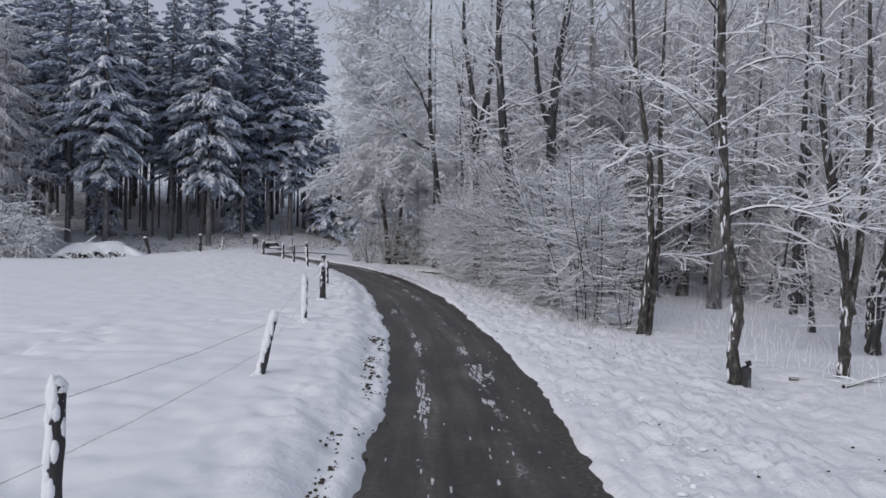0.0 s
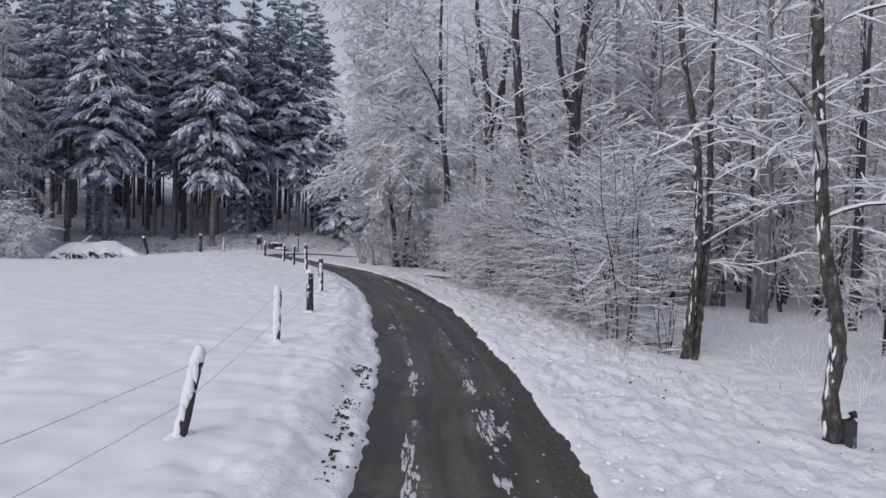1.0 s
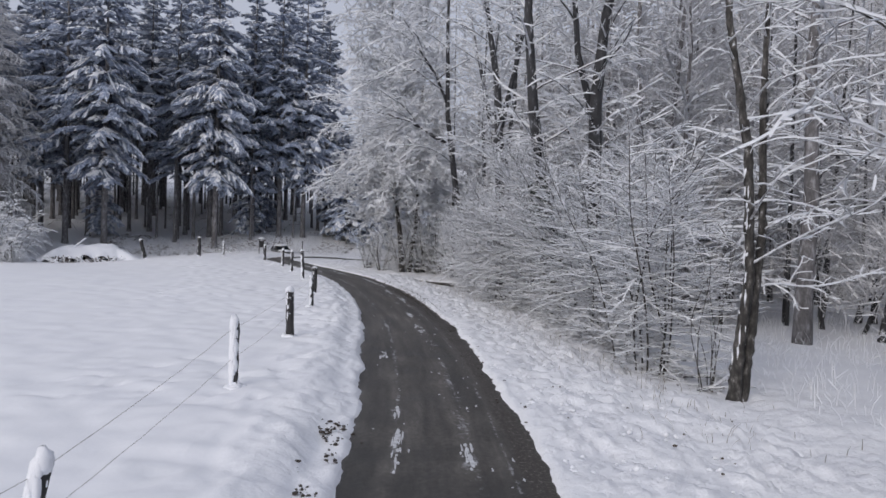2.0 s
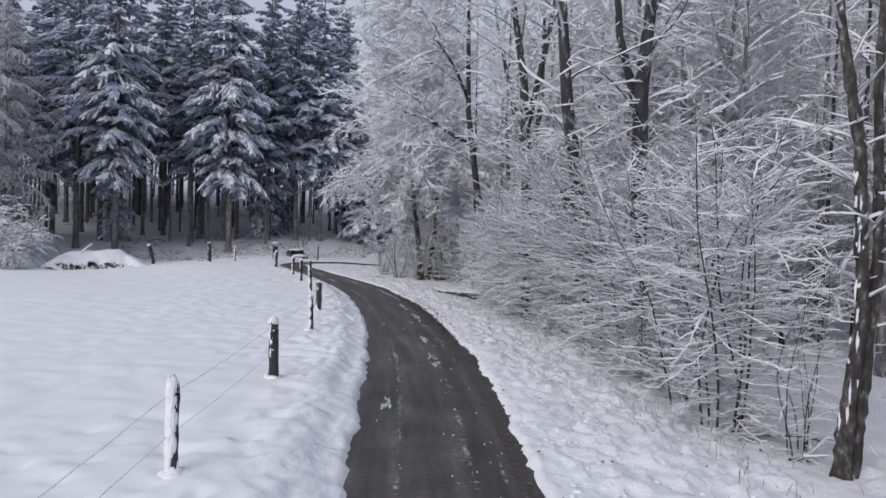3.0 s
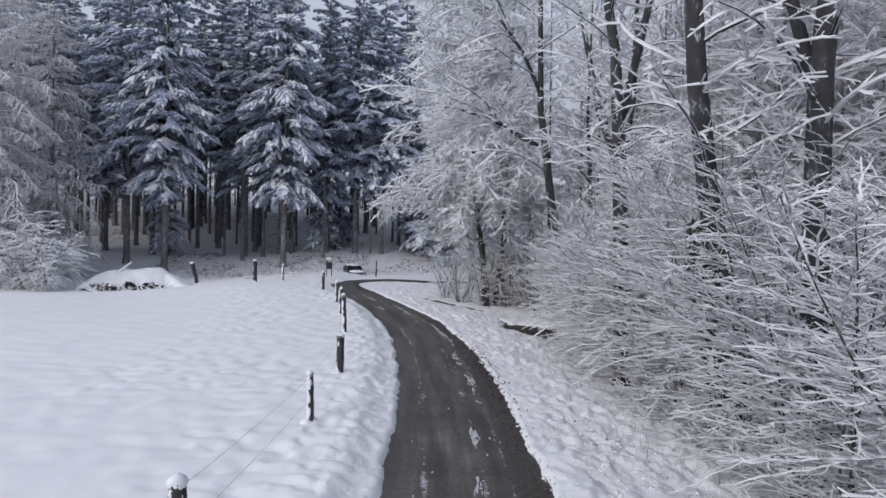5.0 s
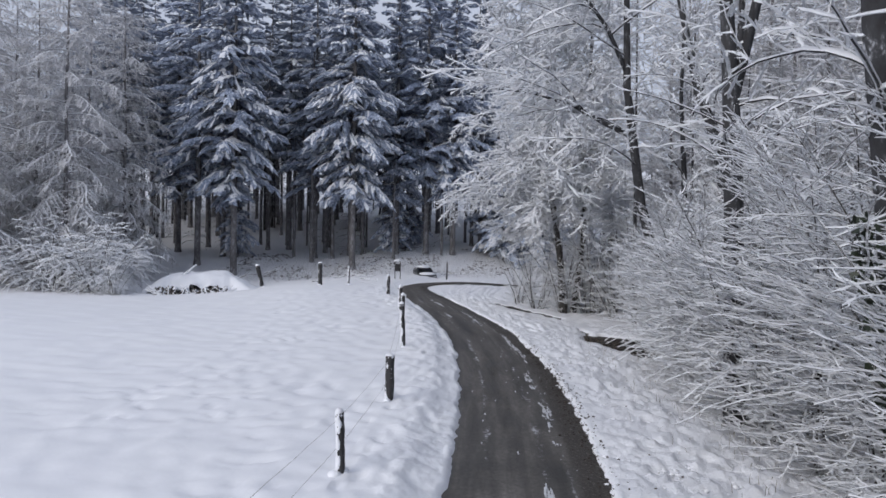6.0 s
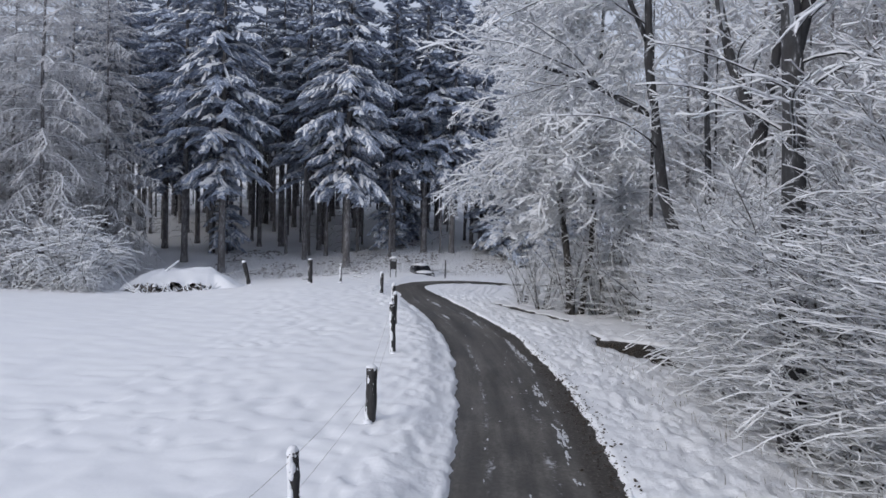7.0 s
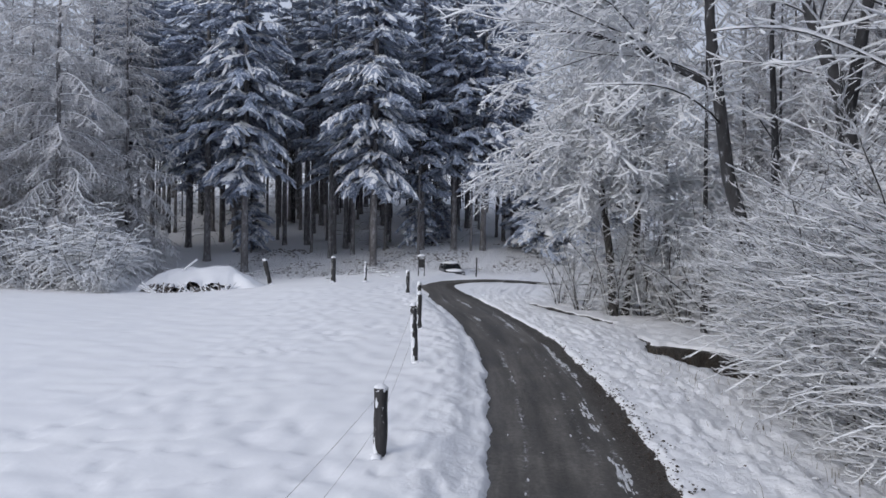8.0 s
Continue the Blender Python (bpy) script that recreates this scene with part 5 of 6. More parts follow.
# ---------------------------------------------------------------- fence
def fence_post(x, y, height, r, lean, plaster, label):
    """A split round post with a snow cap, and snow stuck to its weather side."""
    root = new("fence_post")
    wood_shape, cap, stuck = Shape(), Shape(), Shape()
    lx, ly = lean
    steps = 7
    pts = [(lx * height * i / steps + rng.uniform(-0.006, 0.006), ly * height * i / steps + rng.uniform(-0.006, 0.006), -0.2 if i == 0 else height * i / steps) for i in range(steps + 1)]
    wood_shape.tube(pts, [r * rng.uniform(0.9, 1.08) for _ in pts], 9, cap=True)
    part("post", wood_shape, POSTWOOD, root)
    top = pts[-1]
    cap.lump((top[0], top[1], top[2] - 0.02), r * 1.06, r * 1.06, rng.uniform(0.08, 0.13), rng, 0.13, 6, 10, -0.6)
    part("snow_cap", cap, SNOW, root, "rounded cap of snow")
    frost = Shape()
    for a in range(30):
        f, az = 1 - rng.random() ** 1.6 * 0.55, rng.uniform(0, 6.28)
        c = [pts[0][k] + (top[k] - pts[0][k]) * f for k in range(2)] + [height * f]
        frost.lump((c[0] + math.cos(az) * r * 0.95, c[1] + math.sin(az) * r * 0.95, c[2]), rng.uniform(0.004, 0.012), rng.uniform(0.004, 0.012), rng.uniform(0.006, 0.03), rng, 0.4, 3, 5, -0.8)
    tagged(part("frost_specks", frost, SNOW, root, "specks of snow caught in the wood"), kind="stuff")
    if plaster:
        for a in range(int(plaster * 18)):
            f = rng.uniform(0.02, 0.98)
            i = min(steps - 1, int(f * steps))
            u = f * steps - i
            c = [pts[i][k] + (pts[i + 1][k] - pts[i][k]) * u for k in range(3)]
            az = rng.gauss(-2.2, 0.7 if plaster > 2.2 else 0.4)
            stuck.lump((c[0] + math.cos(az) * r * 0.72, c[1] + math.sin(az) * r * 0.72, c[2]), 0.036, 0.036, rng.uniform(0.07, 0.17), rng, 0.1, 5, 7, -0.95)
        tagged(part("stuck_snow", stuck, SNOW, root, "snow stuck to the weather side"), kind="stuff")
    foot, r4 = Shape(), random.Random(int(y * 10))
    for a in range(5):
        foot.lump((r4.gauss(0, 0.07), r4.gauss(0, 0.07), 0.045), r4.uniform(0.07, 0.15), r4.uniform(0.07, 0.15), r4.uniform(0.04, 0.1), r4, 0.12, 5, 10, -0.3)
    part("foot_snow", foot, SNOW, root, "loose snow heaped round the foot")
    root.matrix_basis = Matrix.Translation((x, y, ground_z(x, y)))
    tagged(root, label, "fence post", "posts of the meadow fence")
    return root, Vector((x, y, ground_z(x, y))), lean, height


POSTS = [(-2.55, 3.25, 1.1, 0.068, (0.02, 0.0), 2.3, "split wooden fence post half plastered with snow"), (-2.32, 8.75, 1.0, 0.07, (0.2, 0.0), 2.0, "leaning wooden fence post plastered with snow"),
         (-2.85, 15.25, 1.15, 0.075, (-0.01, 0.0), 6, "fence post plastered nearly white with snow"), (-3.3, 20.8, 1.2, 0.10, (-0.03, 0.02), 0.3, "thick dark fence post with a snow cap"),
         (-4.2, 27.4, 1.05, 0.07, (-0.03, 0.0), 1.0, "thin dark weathered fence post"), (-5.16, 32.3, 1.08, 0.105, (0.0, 0.0), 0.5, "thick dark fence post with a snow cap"),
         (-7.25, 39.4, 1.5, 0.085, (-0.05, 0.0), 1.6, "dark fence post flecked with snow"), (-9.2, 45.0, 1.25, 0.08, (0.0, 0.0), 0.8, "dark fence post flecked with snow"), (-11.0, 49.8, 1.2, 0.09, (0.02, 0), 1.2, "dark fence post flecked with snow"),
         (-14.1, 56.6, 1.25, 0.1, (0.0, 0.0), 0.4, "dark fence post with a snow cap"), (-19.6, 63.4, 1.25, 0.08, (0, 0), 2.5, "fence post plastered nearly white with snow"),
         (-21.3, 62.3, 1.6, 0.15, (0, 0), 2.0, "thick dark fence post banded with snow"), (-26.0, 62.6, 1.6, 0.15, (-0.28, 0), 1.2, "slanting thick fence post banded with snow")]
tops = [fence_post(*p) for p in POSTS]
for share, name in ((0.88, "upper"), (0.45, "lower")):
    for a, b in zip(tops[:-1], tops[1:]):
        ends = [q[1] + Vector((q[2][0] * q[3] * share - 0.05, q[2][1] * q[3] * share, q[3] * share)) for q in (a, b)]
        if ends[0].y > 57:
            continue
        strand, pts = Shape(), []
        n = 16
        for i in range(n + 1):
            f = i / n
            p = ends[0].lerp(ends[1], f)
            p.z -= 0.16 * f * (1 - f) + rng.uniform(-0.006, 0.006)
            pts.append(tuple(p))
        strand.tube(pts, [0.0038] * (n + 1), 3)
        for i in range(1, n * 2):
            f = i / (n * 2)
            j = int(f * n)
            p = Vector(pts[j]).lerp(Vector(pts[j + 1]), f * n - j)
            strand.tube([(p.x - 0.012, p.y, p.z - 0.018), (p.x + 0.012, p.y + 0.006, p.z + 0.018)], [0.0016, 0.0016], 3)
        w = part("fence_wire", strand, WIRE)
        tagged(w, "barbed wire strand dusted with snow between posts", "fence wire", "wires of the meadow fence")
# first bay, towards the lane's start
for share in (0.88, 0.45):
    q = tops[0]
    e = q[1] + Vector((q[2][0] * q[3] * share - 0.05, q[2][1] * q[3] * share, q[3] * share))
    strand = Shape()
    strand.tube([tuple(e), (-3.1, 0.8, e.z - 0.05), (-3.35, -2.3, e.z)], [0.0038] * 3, 3)
    tagged(part("fence_wire", strand, WIRE), "barbed wire strand dusted with snow between posts", "fence wire", "wires of the meadow fence")


# ---------------------------------------------------------------- creek, log pile and small things by the bend
def build_creek():
    shape = Shape()
    rows = []
    for i, (x, y) in enumerate(CREEK):
        a, c = CREEK[max(i - 1, 0)], CREEK[min(i + 1, len(CREEK) - 1)]
        dx, dy = c[0] - a[0], c[1] - a[1]
        ln = math.hypot(dx, dy)
        w, z = max(0.01, CREEK_W[i] + 0.3), ground_z(x, y) - (0.02 if i < 5 else 0.06)
        shape.v += [(x + dy / ln * w, y - dx / ln * w, z), (x - dy / ln * w, y + dx / ln * w, z)]
        if i:
            k = len(shape.v)
            shape.f.append((k - 4, k - 3, k - 1, k - 2))
    return tagged(part("water", shape, WATER), "dark brown creek water between snowy banks", "creek", kind="structure")


build_creek()


def log_pile(x, y, turn):
    root = new("log_pile")
    r2 = random.Random(5)
    row_x = -2.9
    while row_x < 1.6:
        z = 0.1
        tall = 2
        for layer in range(tall):
            r = r2.uniform(0.07, 0.14)
            if r2.random() < 0.08:
                break
            log, jut = Shape(), r2.uniform(-0.35, 0.2)
            wx = row_x + r2.uniform(-0.08, 0.08)
            tip, lift = r2.uniform(-0.25, 0.25), r2.uniform(-0.12, 0.12)
            log.tube([(wx, -1.15 + jut, z + lift), (wx + tip * 0.5, 0.0, z), (wx + tip, 0.8 + jut, z)], [r * r2.uniform(0.85, 1.1), r, r * 0.93], 7, cap=True)
            part("log", log, LOG_END, root, smooth=False)
            if r2.random() < 0.9:
                dust = Shape()
                dust.lump((wx, -1.05 + jut, z + lift + r * 0.55), r * 1.0, 0.32, r * 0.8, r2, 0.3, 4, 7, -0.3)
                part("snow_dusting", dust, SNOW, root)
            z += r * 1.8
        row_x += 0.25
    for k in range(58):
        stick, a = Shape(), r2.uniform(-2.9, 1.5)
        stick.tube([(a, -1.75, 0.0), (a + r2.uniform(-0.9, 0.9), -1.25, r2.uniform(0.15, 0.6))], [0.04, 0.03], 5)
        part("leaning_stick", stick, SNOW_TWIG if k % 3 else LOG_END, root, "stick rimmed with snow" if k % 3 else "bare dark stick")
    pole = Shape()
    pole.tube([(-1.4, 0.9, 0.9), (-0.4, 0.8, 1.75)], [0.07, 0.06], 7, cap=True)
    part("jutting_pole", pole, SNOW_TWIG, root, "pole white with snow jutting from the heap")
    # one drift of snow over the whole stack, running out at one end
    roof, nu, nw = Shape(), 44, 20
    for i in range(nu + 1):
        u = -3.6 + 8.4 * i / nu
        crest = 1.25 * math.exp(-((u - 0.7) / 2.3) ** 4) + 0.75 * math.exp(-((u + 2.2) / 1.5) ** 2) + 0.12 * math.sin(u * 2.1)
        front = -0.6 if u < 1.6 else -0.6 - 1.3 * min(1, (u - 1.6) / 1.2)
        lip = (0.46 if u > -0.9 else 0.3) * (1 if u < 1.3 else max(0, 1 - (u - 1.3) / 0.5)) * min(1, (u + 3.6) / 0.7) * (1 + 0.45 * float(vnoise(u * 1.9, 4.5, 63)))
        for j in range(nw + 1):
            w = j / nw
            v = front + (3.4 - front) * w
            rise = math.sin(min(1.0, w * 2.4) * 1.5708) if w < 0.42 else math.cos((w - 0.42) / 0.58 * 1.5708)
            z = max(lip * (1 - w) ** 4, 0) + (max(crest, lip) - lip * (1 - w) ** 4) * rise
            roof.v.append((u, v, z - 0.03 + 0.1 * float(vnoise(u * 1.5, v * 1.5, 61)) + 0.06 * float(vnoise(u * 3.6, v * 3.6, 62))))
    for i in range(nu):
        for j in range(nw):
            a = i * (nw + 1) + j
            roof.f.append((a, a + nw + 1, a + nw + 2, a + 1))
    part("snow_cover", roof, SNOW, root, "thick drift of snow lying over the logs")
    root.matrix_basis = pose(x, y, ground_z(x, y), 0, 0, turn) @ Matrix.Diagonal((1.1, 1.1, 1.1, 1))
    return tagged(root, "stack of split logs under a drift of snow", "log pile")


log_pile(-28.9, 59.6, 34)


def notice_board(x, y, turn):
    root = new("notice_board")
    for sx in (-0.3, 0.3):
        leg = Shape()
        leg.box(pose(sx, 0, 0.8), 0.1, 0.1, 1.9)
        part("post", leg, POSTWOOD, root, smooth=False)
    panel, roof, cap = Shape(), Shape(), Shape()
    panel.box(pose(0, 0, 1.25), 0.5, 0.05, 0.8)
    part("panel", panel, POSTWOOD, root, "dark weathered panel", smooth=False)
    roof.box(pose(-0.22, 0, 1.86, 0, -32, 0), 0.55, 0.4, 0.04)
    roof.box(pose(0.22, 0, 1.86, 0, 32, 0), 0.55, 0.4, 0.04)
    part("roof", roof, POSTWOOD, root, smooth=False)
    cap.lump((0, 0, 1.98), 0.42, 0.26, 0.16, random.Random(2), 0.1, 6, 12, -0.3)
    part("snow_cap", cap, SNOW, root, "cap of snow on the small roof")
    root.matrix_basis = pose(x, y, ground_z(x, y), 0, 0, turn) @ Matrix.Diagonal((0.7, 0.7, 0.75, 1))
    return tagged(root, "small dark wooden notice board with a snowy roof", "notice board")


notice_board(-18.3, 70.2, 20)


def parked_car(x, y, turn):
    """A dark estate car seen from the front, half under snow."""
    root = new("car")
    paint, n, l, b = material("dark_car_paint", 0.3)
    b.inputs["Base Color"].default_value = (0.02, 0.022, 0.026, 1)
    b.inputs["Coat Weight"].default_value = 0.6
    glass, n, l, b = material("dark_car_glass", 0.06)
    b.inputs["Base Color"].default_value = (0.012, 0.014, 0.016, 1)
    rubber = simple("tyre_rubber", [(0.3, (0.015, 0.015, 0.015)), (0.7, (0.03, 0.03, 0.03))], 20, 0.9, 0)
    lamp, n, l, b = material("headlight_glass", 0.1)
    b.inputs["Base Color"].default_value = (0.5, 0.52, 0.55, 1)
    # cross sections from bumper to tail: y, half width below, half width above, floor, shoulder, roof
    sections = [(-2.1, 0.78, 0.70, 0.30, 0.62, 0.66), (-1.95, 0.86, 0.78, 0.25, 0.72, 0.78), (-1.0, 0.88, 0.80, 0.22, 0.86, 0.95), (-0.75, 0.89, 0.80, 0.22, 0.90, 1.0), (-0.1, 0.89, 0.64, 0.22, 0.92, 1.42), (0.9, 0.89, 0.62, 0.22, 0.93, 1.46), (1.8, 0.87, 0.60, 0.25, 0.92, 1.38), (2.1, 0.80, 0.66, 0.32, 0.85, 0.95)]
    body = Shape()
    for y0, w, u, fl, sh, rf in sections:
        body.v += [(-w * 0.92, y0, fl), (-w, y0, sh * 0.7), (-w * 0.97, y0, sh), (-u, y0, rf - 0.04), (-u * 0.8, y0, rf), (u * 0.8, y0, rf), (u, y0, rf - 0.04), (w * 0.97, y0, sh), (w, y0, sh * 0.7), (w * 0.92, y0, fl)]
    for i in range(len(sections) - 1):
        for k in range(10):
            a, c = i * 10 + k, i * 10 + (k + 1) % 10
            body.f.append((a, c, c + 10, a + 10))
    body.f += [tuple(reversed(range(10))), tuple(range(70, 80))]
    part("body", body, paint, root)
    screen = Shape()
    screen.v += [(-0.70, -0.78, 1.0), (0.70, -0.78, 1.0), (0.56, -0.14, 1.42), (-0.56, -0.14, 1.42)]
    screen.f.append((0, 1, 2, 3))
    part("windscreen", screen, glass, root, smooth=False)
    for s in (-1, 1):
        for y0, y1 in ((-0.1, 0.8), (0.9, 1.75)):
            pane = Shape()
            pane.v += [(s * 0.885, y0, 0.95), (s * 0.885, y1, 0.95), (s * 0.655, y1, 1.38), (s * 0.665, y0, 1.36)]
            pane.f.append((0, 1, 2, 3))
            part("side_window", pane, glass, root, smooth=False)
        light = Shape()
        light.lump((s * 0.62, -2.04, 0.62), 0.17, 0.1, 0.08, random.Random(1), 0.02, 5, 10, -0.9)
        part("headlight", light, lamp, root)
        for y0 in (-1.35, 1.35):
            tyre, rim = Shape(), Shape()
            tyre.tube([(s * 0.68, y0, 0.31), (s * 0.91, y0, 0.31)], [0.31, 0.31], 16, cap=True)
            wheel = part("tyre", tyre, rubber, root, smooth=False)
            rim.tube([(s * 0.88, y0, 0.31), (s * 0.92, y0, 0.31)], [0.2, 0.18], 12, cap=True)
            part("rim", rim, lamp, wheel, smooth=False)
    bumper = Shape()
    bumper.box(pose(0, -2.1, 0.42), 1.6, 0.16, 0.2)
    part("bumper", bumper, rubber, root, smooth=False)
    cover, r2 = Shape(), random.Random(4)
    cover.lump((0, 0.75, 1.42), 0.68, 1.1, 0.2, r2, 0.05, 6, 16, -0.2)
    cover.lump((0, -1.4, 0.82), 0.82, 0.72, 0.2, r2, 0.05, 6, 16, -0.2)
    part("snow_cover", cover, SNOW, root, "snow lying on roof and bonnet")
    root.matrix_basis = pose(x, y, ground_z(x, y) - 0.55, 0, 0, turn) @ Matrix.Diagonal((0.9, 0.9, 0.86, 1))
    return tagged(root, "dark parked car half covered with snow at the wood", "car")


parked_car(-18.0, 76.5, 28)
stake = Shape()
stake.tube([(0, 0, -0.2), (0.03, 0, 1.5)], [0.06, 0.05], 7, cap=True)
st = part("stake", stake, POSTWOOD)
st.matrix_basis = Matrix.Translation((-15.4, 74.5, ground_z(-15.4, 74.5)))
tagged(st, "thin dark wooden stake standing beside the lane", "stake")
stump = Shape()
stump.tube([(0, 0, -0.2), (0, 0, 0.15), (0.01, 0, 0.42), (0.05, 0.01, 0.5), (0.09, 0.02, 0.56)], [0.12, 0.1, 0.095, 0.07, 0.015], 9, cap=True)
st = part("tree_stump", stump, BARK_DARK)
st.matrix_basis = Matrix.Translation((6.24, 10.85, ground_z(6.24, 10.85)))
tagged(st, "short broken dark stump beside a cracked trunk", "tree stump")


# ---------------------------------------------------------------- snow and dirt on the lane
def road_point(d, y):
    return float(road_x(y)) + d * float(road_lean(y)), y


def patch(shape, d, y, length, width, r2, lift=0.012):
    """A thin ragged sheet of snow, drawn out along the lane."""
    base, n = len(shape.v), 9
    slope = float(np.interp(y, _fy, _fs))
    for ring, hgt in ((1.0, 0.003), (0.7, lift), (0.3, lift * 1.3)):
        for k in range(n):
            az, q = 6.2832 * k / n, ring * (1 + r2.uniform(-0.4, 0.3))
            u, v = math.cos(az) * width / 2 * q, math.sin(az) * length / 2 * q
            x, yy = road_point(d + u, y + v)
            shape.v.append((x, yy, float(land(float(road_x(yy)), yy)) - 0.012 * (d + u) ** 2 + hgt))
    for ring in range(2):
        for k in range(n):
            a, c = base + ring * n + k, base + ring * n + (k + 1) % n
            shape.f.append((a, c, c + n, a + n))
    shape.f.append(tuple(base + 2 * n + k for k in range(n)))


r2 = random.Random(21)
for d, y, ln, w in ((0.44, 10.6, 1.7, 0.34), (0.36, 13.0, 0.8, 0.16), (0.33, 8.4, 0.5, 0.1), (-0.66, 8.6, 2.4, 0.13), (-0.6, 14.0, 2.6, 0.08), (0.34, 24.6, 1.7, 0.2), (0.42, 28.0, 1.0, 0.14), (0.78, 31.6, 1.6, 0.08), (0.8, 33.6, 1.5, 0.17), (0.74, 36.6, 2.4, 0.09), (0.98, 42.5, 4.6, 0.09), (0.6, 50.0, 4.2, 0.08), (-0.4, 50.6, 1.2, 0.12), (0.1, 56.0, 3.0, 0.14), (-0.9, 19.8, 1.3, 0.08)):
    sh = Shape()
    for k in range(int(26 * ln)):
        a, q = r2.uniform(0, 6.28), r2.random() ** 0.7
        v = y + math.sin(a) * q * ln * 0.65
        if float(vnoise(v * 1.9, d * 9, 33)) < -0.15:
            continue
        patch(sh, d + math.cos(a) * q * max(w, 0.12) * 0.7 + 0.05 * float(vnoise(v * 1.3, 0.5, 34)), v, r2.uniform(0.06, 0.45), r2.uniform(0.012, 0.06), r2, 0.006)
    tagged(part("snow_patch", sh, SLUSH), "ragged patch of packed snow on wet asphalt", "snow patch", "snow patches on the lane")
bits = Shape()
for k in range(170):
    d = r2.choice((r2.gauss(-0.62, 0.07), r2.gauss(0.4, 0.22), r2.gauss(0.85, 0.1), r2.uniform(-1.1, 1.1)))
    if abs(d) < 1.2:
        patch(bits, d, r2.uniform(4, 56) ** 1.0, r2.uniform(0.03, 0.2), r2.uniform(0.02, 0.045), r2, 0.005)
tagged(part("slush_bits", bits, SLUSH), "small crumbs of slush strewn on the asphalt", "slush", kind="stuff")


def scatter(name, count, spot, size, mat, label, category, seed):
    """Small clods, flat below, where spot() puts them."""
    shape, r3 = Shape(), random.Random(seed)
    for k in range(count):
        x, y, z = spot(r3)
        s = r3.uniform(*size)
        shape.lump((x, y, z), s * r3.uniform(0.6, 1.4), s * r3.uniform(0.6, 1.4), s * r3.uniform(0.4, 0.8), r3, 0.35, 3, 6, -0.4)
    return tagged(part(name, shape, mat, smooth=mat is SNOW_GROUND), label, category, kind="stuff")


def left_edge(r3):
    while True:
        y = r3.uniform(4, 14)
        out = r3.gauss(0.24, 0.13)
        if float(vnoise(y * 1.7, out * 5 + 1.5, 31)) > 0.0:
            break
    x, y = road_point(-float(half_width(y, -1)) - out, y)
    return x, y, float(land(x, y)) + 0.008 + 0.065 * float(smooth_step(-0.03, 0.14, out))


def right_edge(r3):
    y = r3.gauss(36, 4.5) if r3.random() < 0.85 else r3.uniform(14, 50)
    out = r3.gauss(-0.07, 0.15)
    x, y = road_point(float(half_width(y, 1)) + out, y)
    return x, y, float(land(x, y)) + 0.005 + 0.1 * float(smooth_step(-0.03, 0.12, out))


def right_verge(r3):
    y = r3.uniform(5, 46)
    x, y = road_point(r3.uniform(2.0, 6.5), y)
    return x, y, float(land(x, y)) + 0.06


# dark clods at the left rim: bare earth, and small shadows put in as clods
scatter("earth_shade_clods", 330, left_edge, (0.008, 0.034), EARTH, "dark earth and painted shadows along the edge of the snow", "earth", 41)
scatter("road_grit", 800, right_edge, (0.008, 0.028), EARTH, "dark grit and earth along the edge of the snow", "earth", 42)
scatter("fallen_leaves", 150, right_verge, (0.012, 0.032), LEAF, "brown fallen leaves lying on the snow", "leaves", 43)


def verge_snow(r3):
    y = r3.uniform(4, 34) if r3.random() < 0.8 else r3.uniform(34, 46)
    x, y = road_point(1.4 + abs(r3.gauss(0, 1.5)), y)
    return x, y, float(land(x, y)) + 0.03


scatter("snow_clods", 1500, verge_snow, (0.015, 0.05), SNOW_GROUND, "crumbled lumps of snow thrown up beside the lane", "snow", 44)


def stalks(name, count, spot, height, mat, label, category, seed, snowy=0.0):
    """Thin upright stalks, each a bent blade."""
    shape, white, r3 = Shape(), Shape(), random.Random(seed)
    for k in range(count):
        x, y = spot(r3)
        z = ground_z(x, y) - 0.02
        h, az = r3.uniform(*height), r3.uniform(0, 6.28)
        lean = r3.uniform(0.1, 0.6) * h
        pts = [(x, y, z), (x + math.cos(az) * lean * 0.35, y + math.sin(az) * lean * 0.35, z + h * 0.6), (x + math.cos(az) * lean, y + math.sin(az) * lean, z + h * 0.95)]
        shape.keel(pts, [0.006, 0.005, 0.003])
        if r3.random() < snowy:
            white.ridge([pts[1], pts[2]], [0.004] * 2, 0.008, 0.012)
    root = part(name, shape, mat, smooth=False)
    if white.v:
        tagged(part("snow_cover", white, SNOW_TWIG, root, "snow caught on the stalks", smooth=False), kind="stuff")
    return tagged(root, label, category, kind="stuff")


def hedge_foot(r3):
    y = r3.uniform(14, 46)
    return road_point(r3.gauss(4.6, 0.7), y)


def wood_floor(r3):
    y = r3.uniform(9, 34) if r3.random() < 0.75 else r3.uniform(34, 50)
    return road_point(r3.uniform(7.0, 21), y)


stalks("dead_grass", 700, hedge_foot, (0.1, 0.32), GRASS, "dead brownish grass sticking out of the snow", "grass", 51)
stalks("bramble_stalks", 3600, wood_floor, (0.15, 0.7), TWIG_RIME, "thin frosted bramble stalks on the wood's floor", "undergrowth", 52, 0.8)


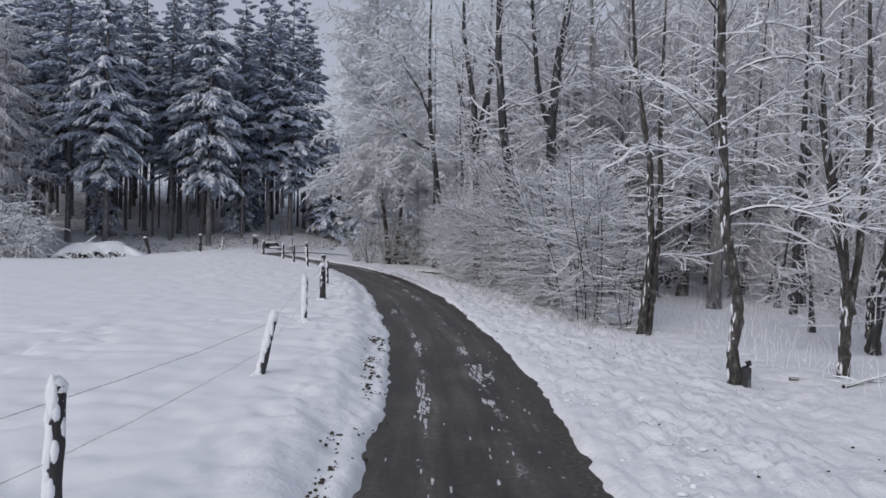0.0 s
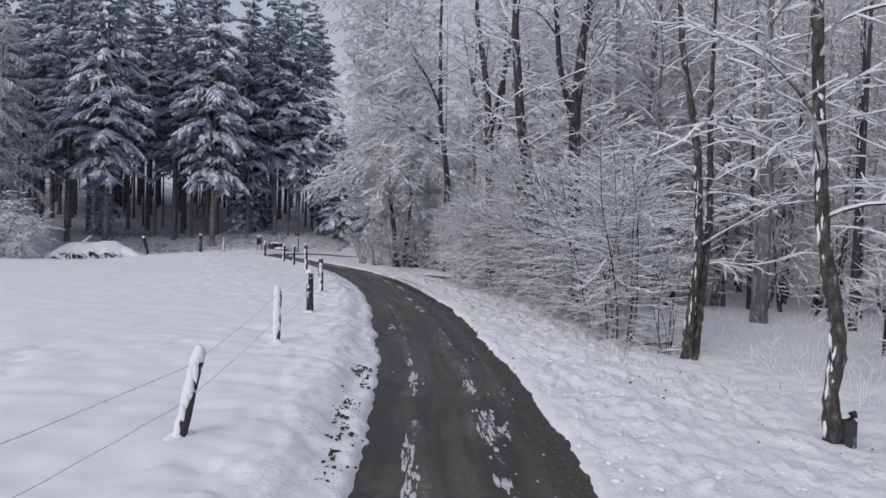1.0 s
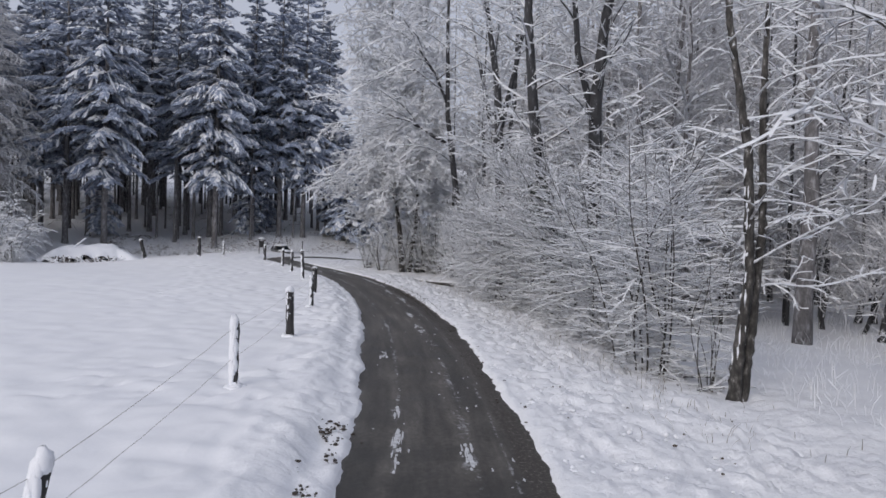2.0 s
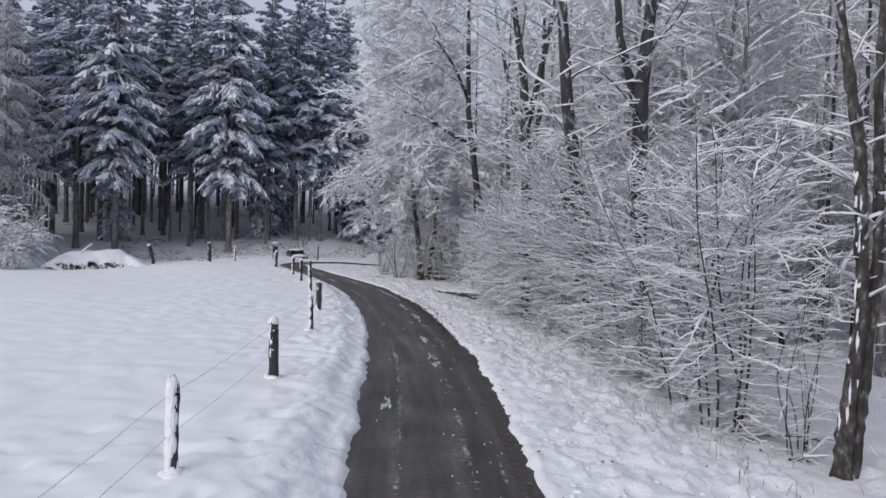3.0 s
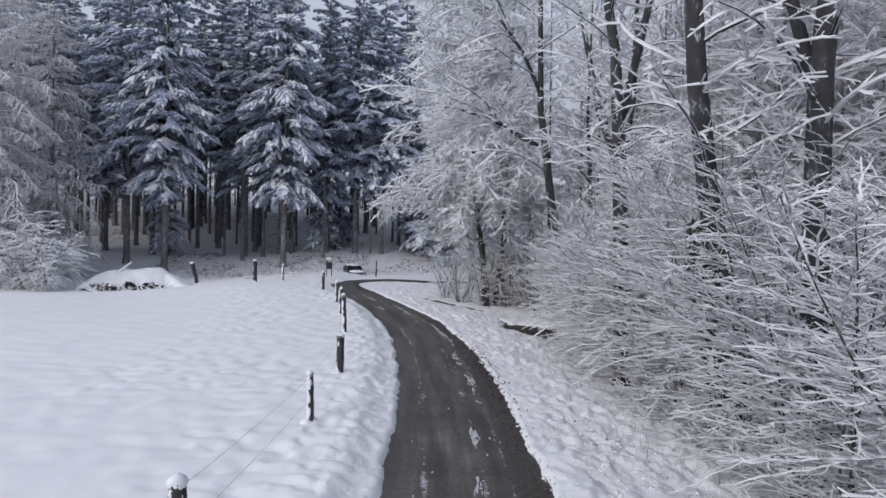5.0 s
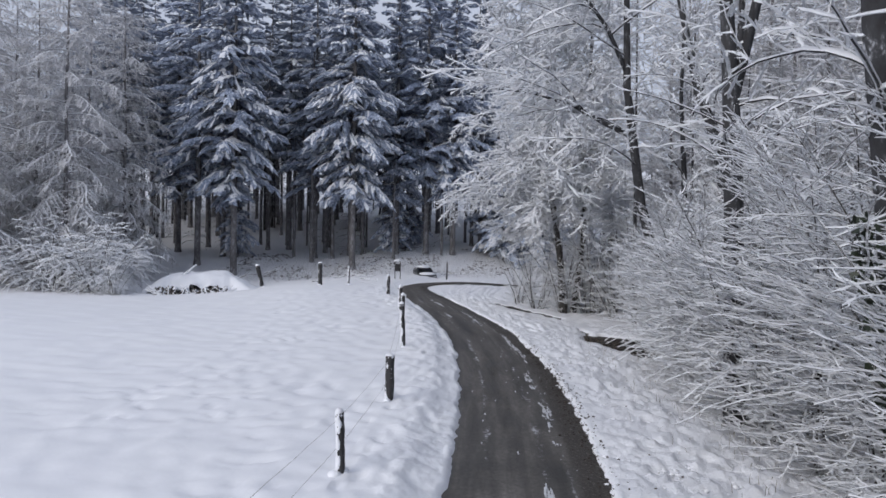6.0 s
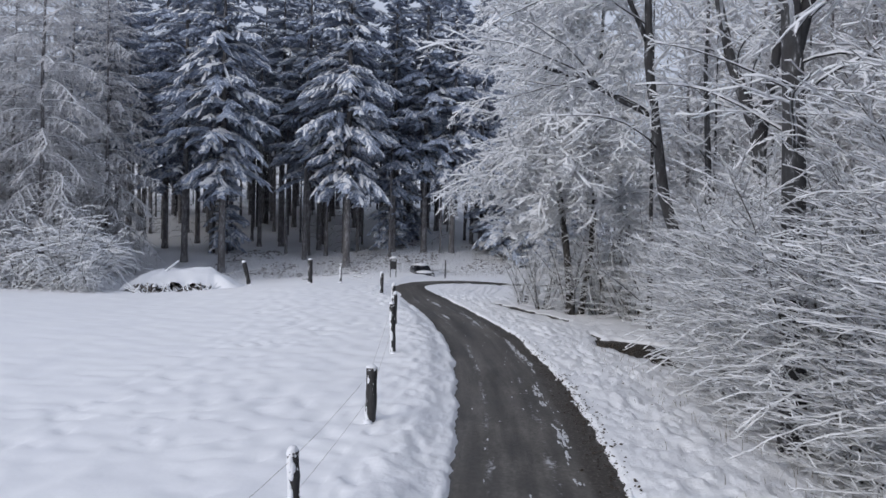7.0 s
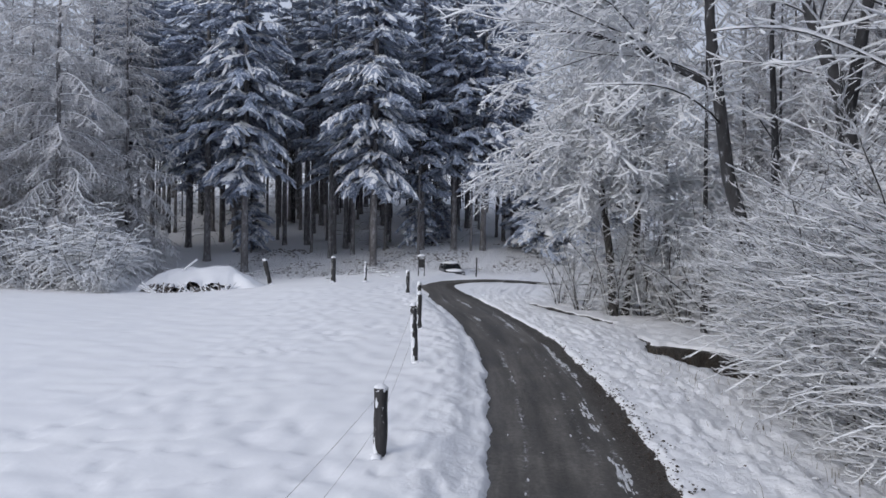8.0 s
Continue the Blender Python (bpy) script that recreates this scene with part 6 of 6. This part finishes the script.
def fallen_branch(x, y, turn, length, seed):
    root, r3 = new("fallen_branch"), random.Random(seed)
    chains = []
    sprig(chains, (0, 0, 0.08), (1, 0, 0.03), length, 0.035, 0, r3, dict(levels=1, step=(0.3, 0.25), droop=(0.0, 0.05), lift=(0.0, 0.0), wobble=(0.1, 0.15), every=(0.35,), ratio=(0.4,), bare=(0.2,), tilt=(-0.05, 0.3), least=0.1))
    wood_shape, cover = Shape(), Shape()
    for pts, radii, level in chains:
        wood_shape.tube(pts, [q * 1.2 for q in radii], 5)
        cover.ridge(pts, radii, 0.012, 0.022)
    part("wood", wood_shape, BARK_DARK, root)
    part("snow_cover", cover, SNOW_TWIG, root, "thin line of snow", smooth=False)
    root.matrix_basis = pose(x, y, ground_z(x, y), 0, 0, turn)
    return tagged(root, "dark fallen branch lying half in the snow", "branch", "fallen branches on the verge")


for x, y, t, ln, sd in ((8.3, 11.2, 20, 1.6, 1), (7.6, 11.9, -15, 1.2, 2), (9.3, 11.6, 160, 1.4, 3), (5.8, 18.4, 30, 1.5, 5), (5.9, 20.0, -10, 2.2, 7), (-24.0, 66.5, 15, 2.2, 8), (-21.0, 69.0, -10, 2.0, 9)):
    fallen_branch(x, y, t, ln, sd)


# brush lying along the forest's edge
def forest_edge(r3):
    x = r3.uniform(-37, -12)
    return x, 74 + 0.5 * (x + 22) + r3.uniform(0, 12) ** 1.0


stalks("forest_brush", 5000, forest_edge, (0.15, 0.8), TWIG_GREY, "dark thin brush and dead stalks under the spruces", "undergrowth", 53, 0.5)
r4 = random.Random(77)
for k in range(16):
    x, y = forest_edge(r4)
    fallen_branch(x, y - 2, r4.uniform(-25, 25), r4.uniform(1.4, 3.2), 90 + k)


def under_spruce(r3):
    while True:
        x, y = forest_edge(r3)
        y += r3.uniform(0, 8)
        if float(vnoise(x * 0.35, y * 0.35, 71)) > 0.0:
            return x, y, float(land(x, y)) + 0.01


scatter("needle_litter", 1000, under_spruce, (0.04, 0.16), LITTER, "brown needle litter and bark on the forest snow", "litter", 54)
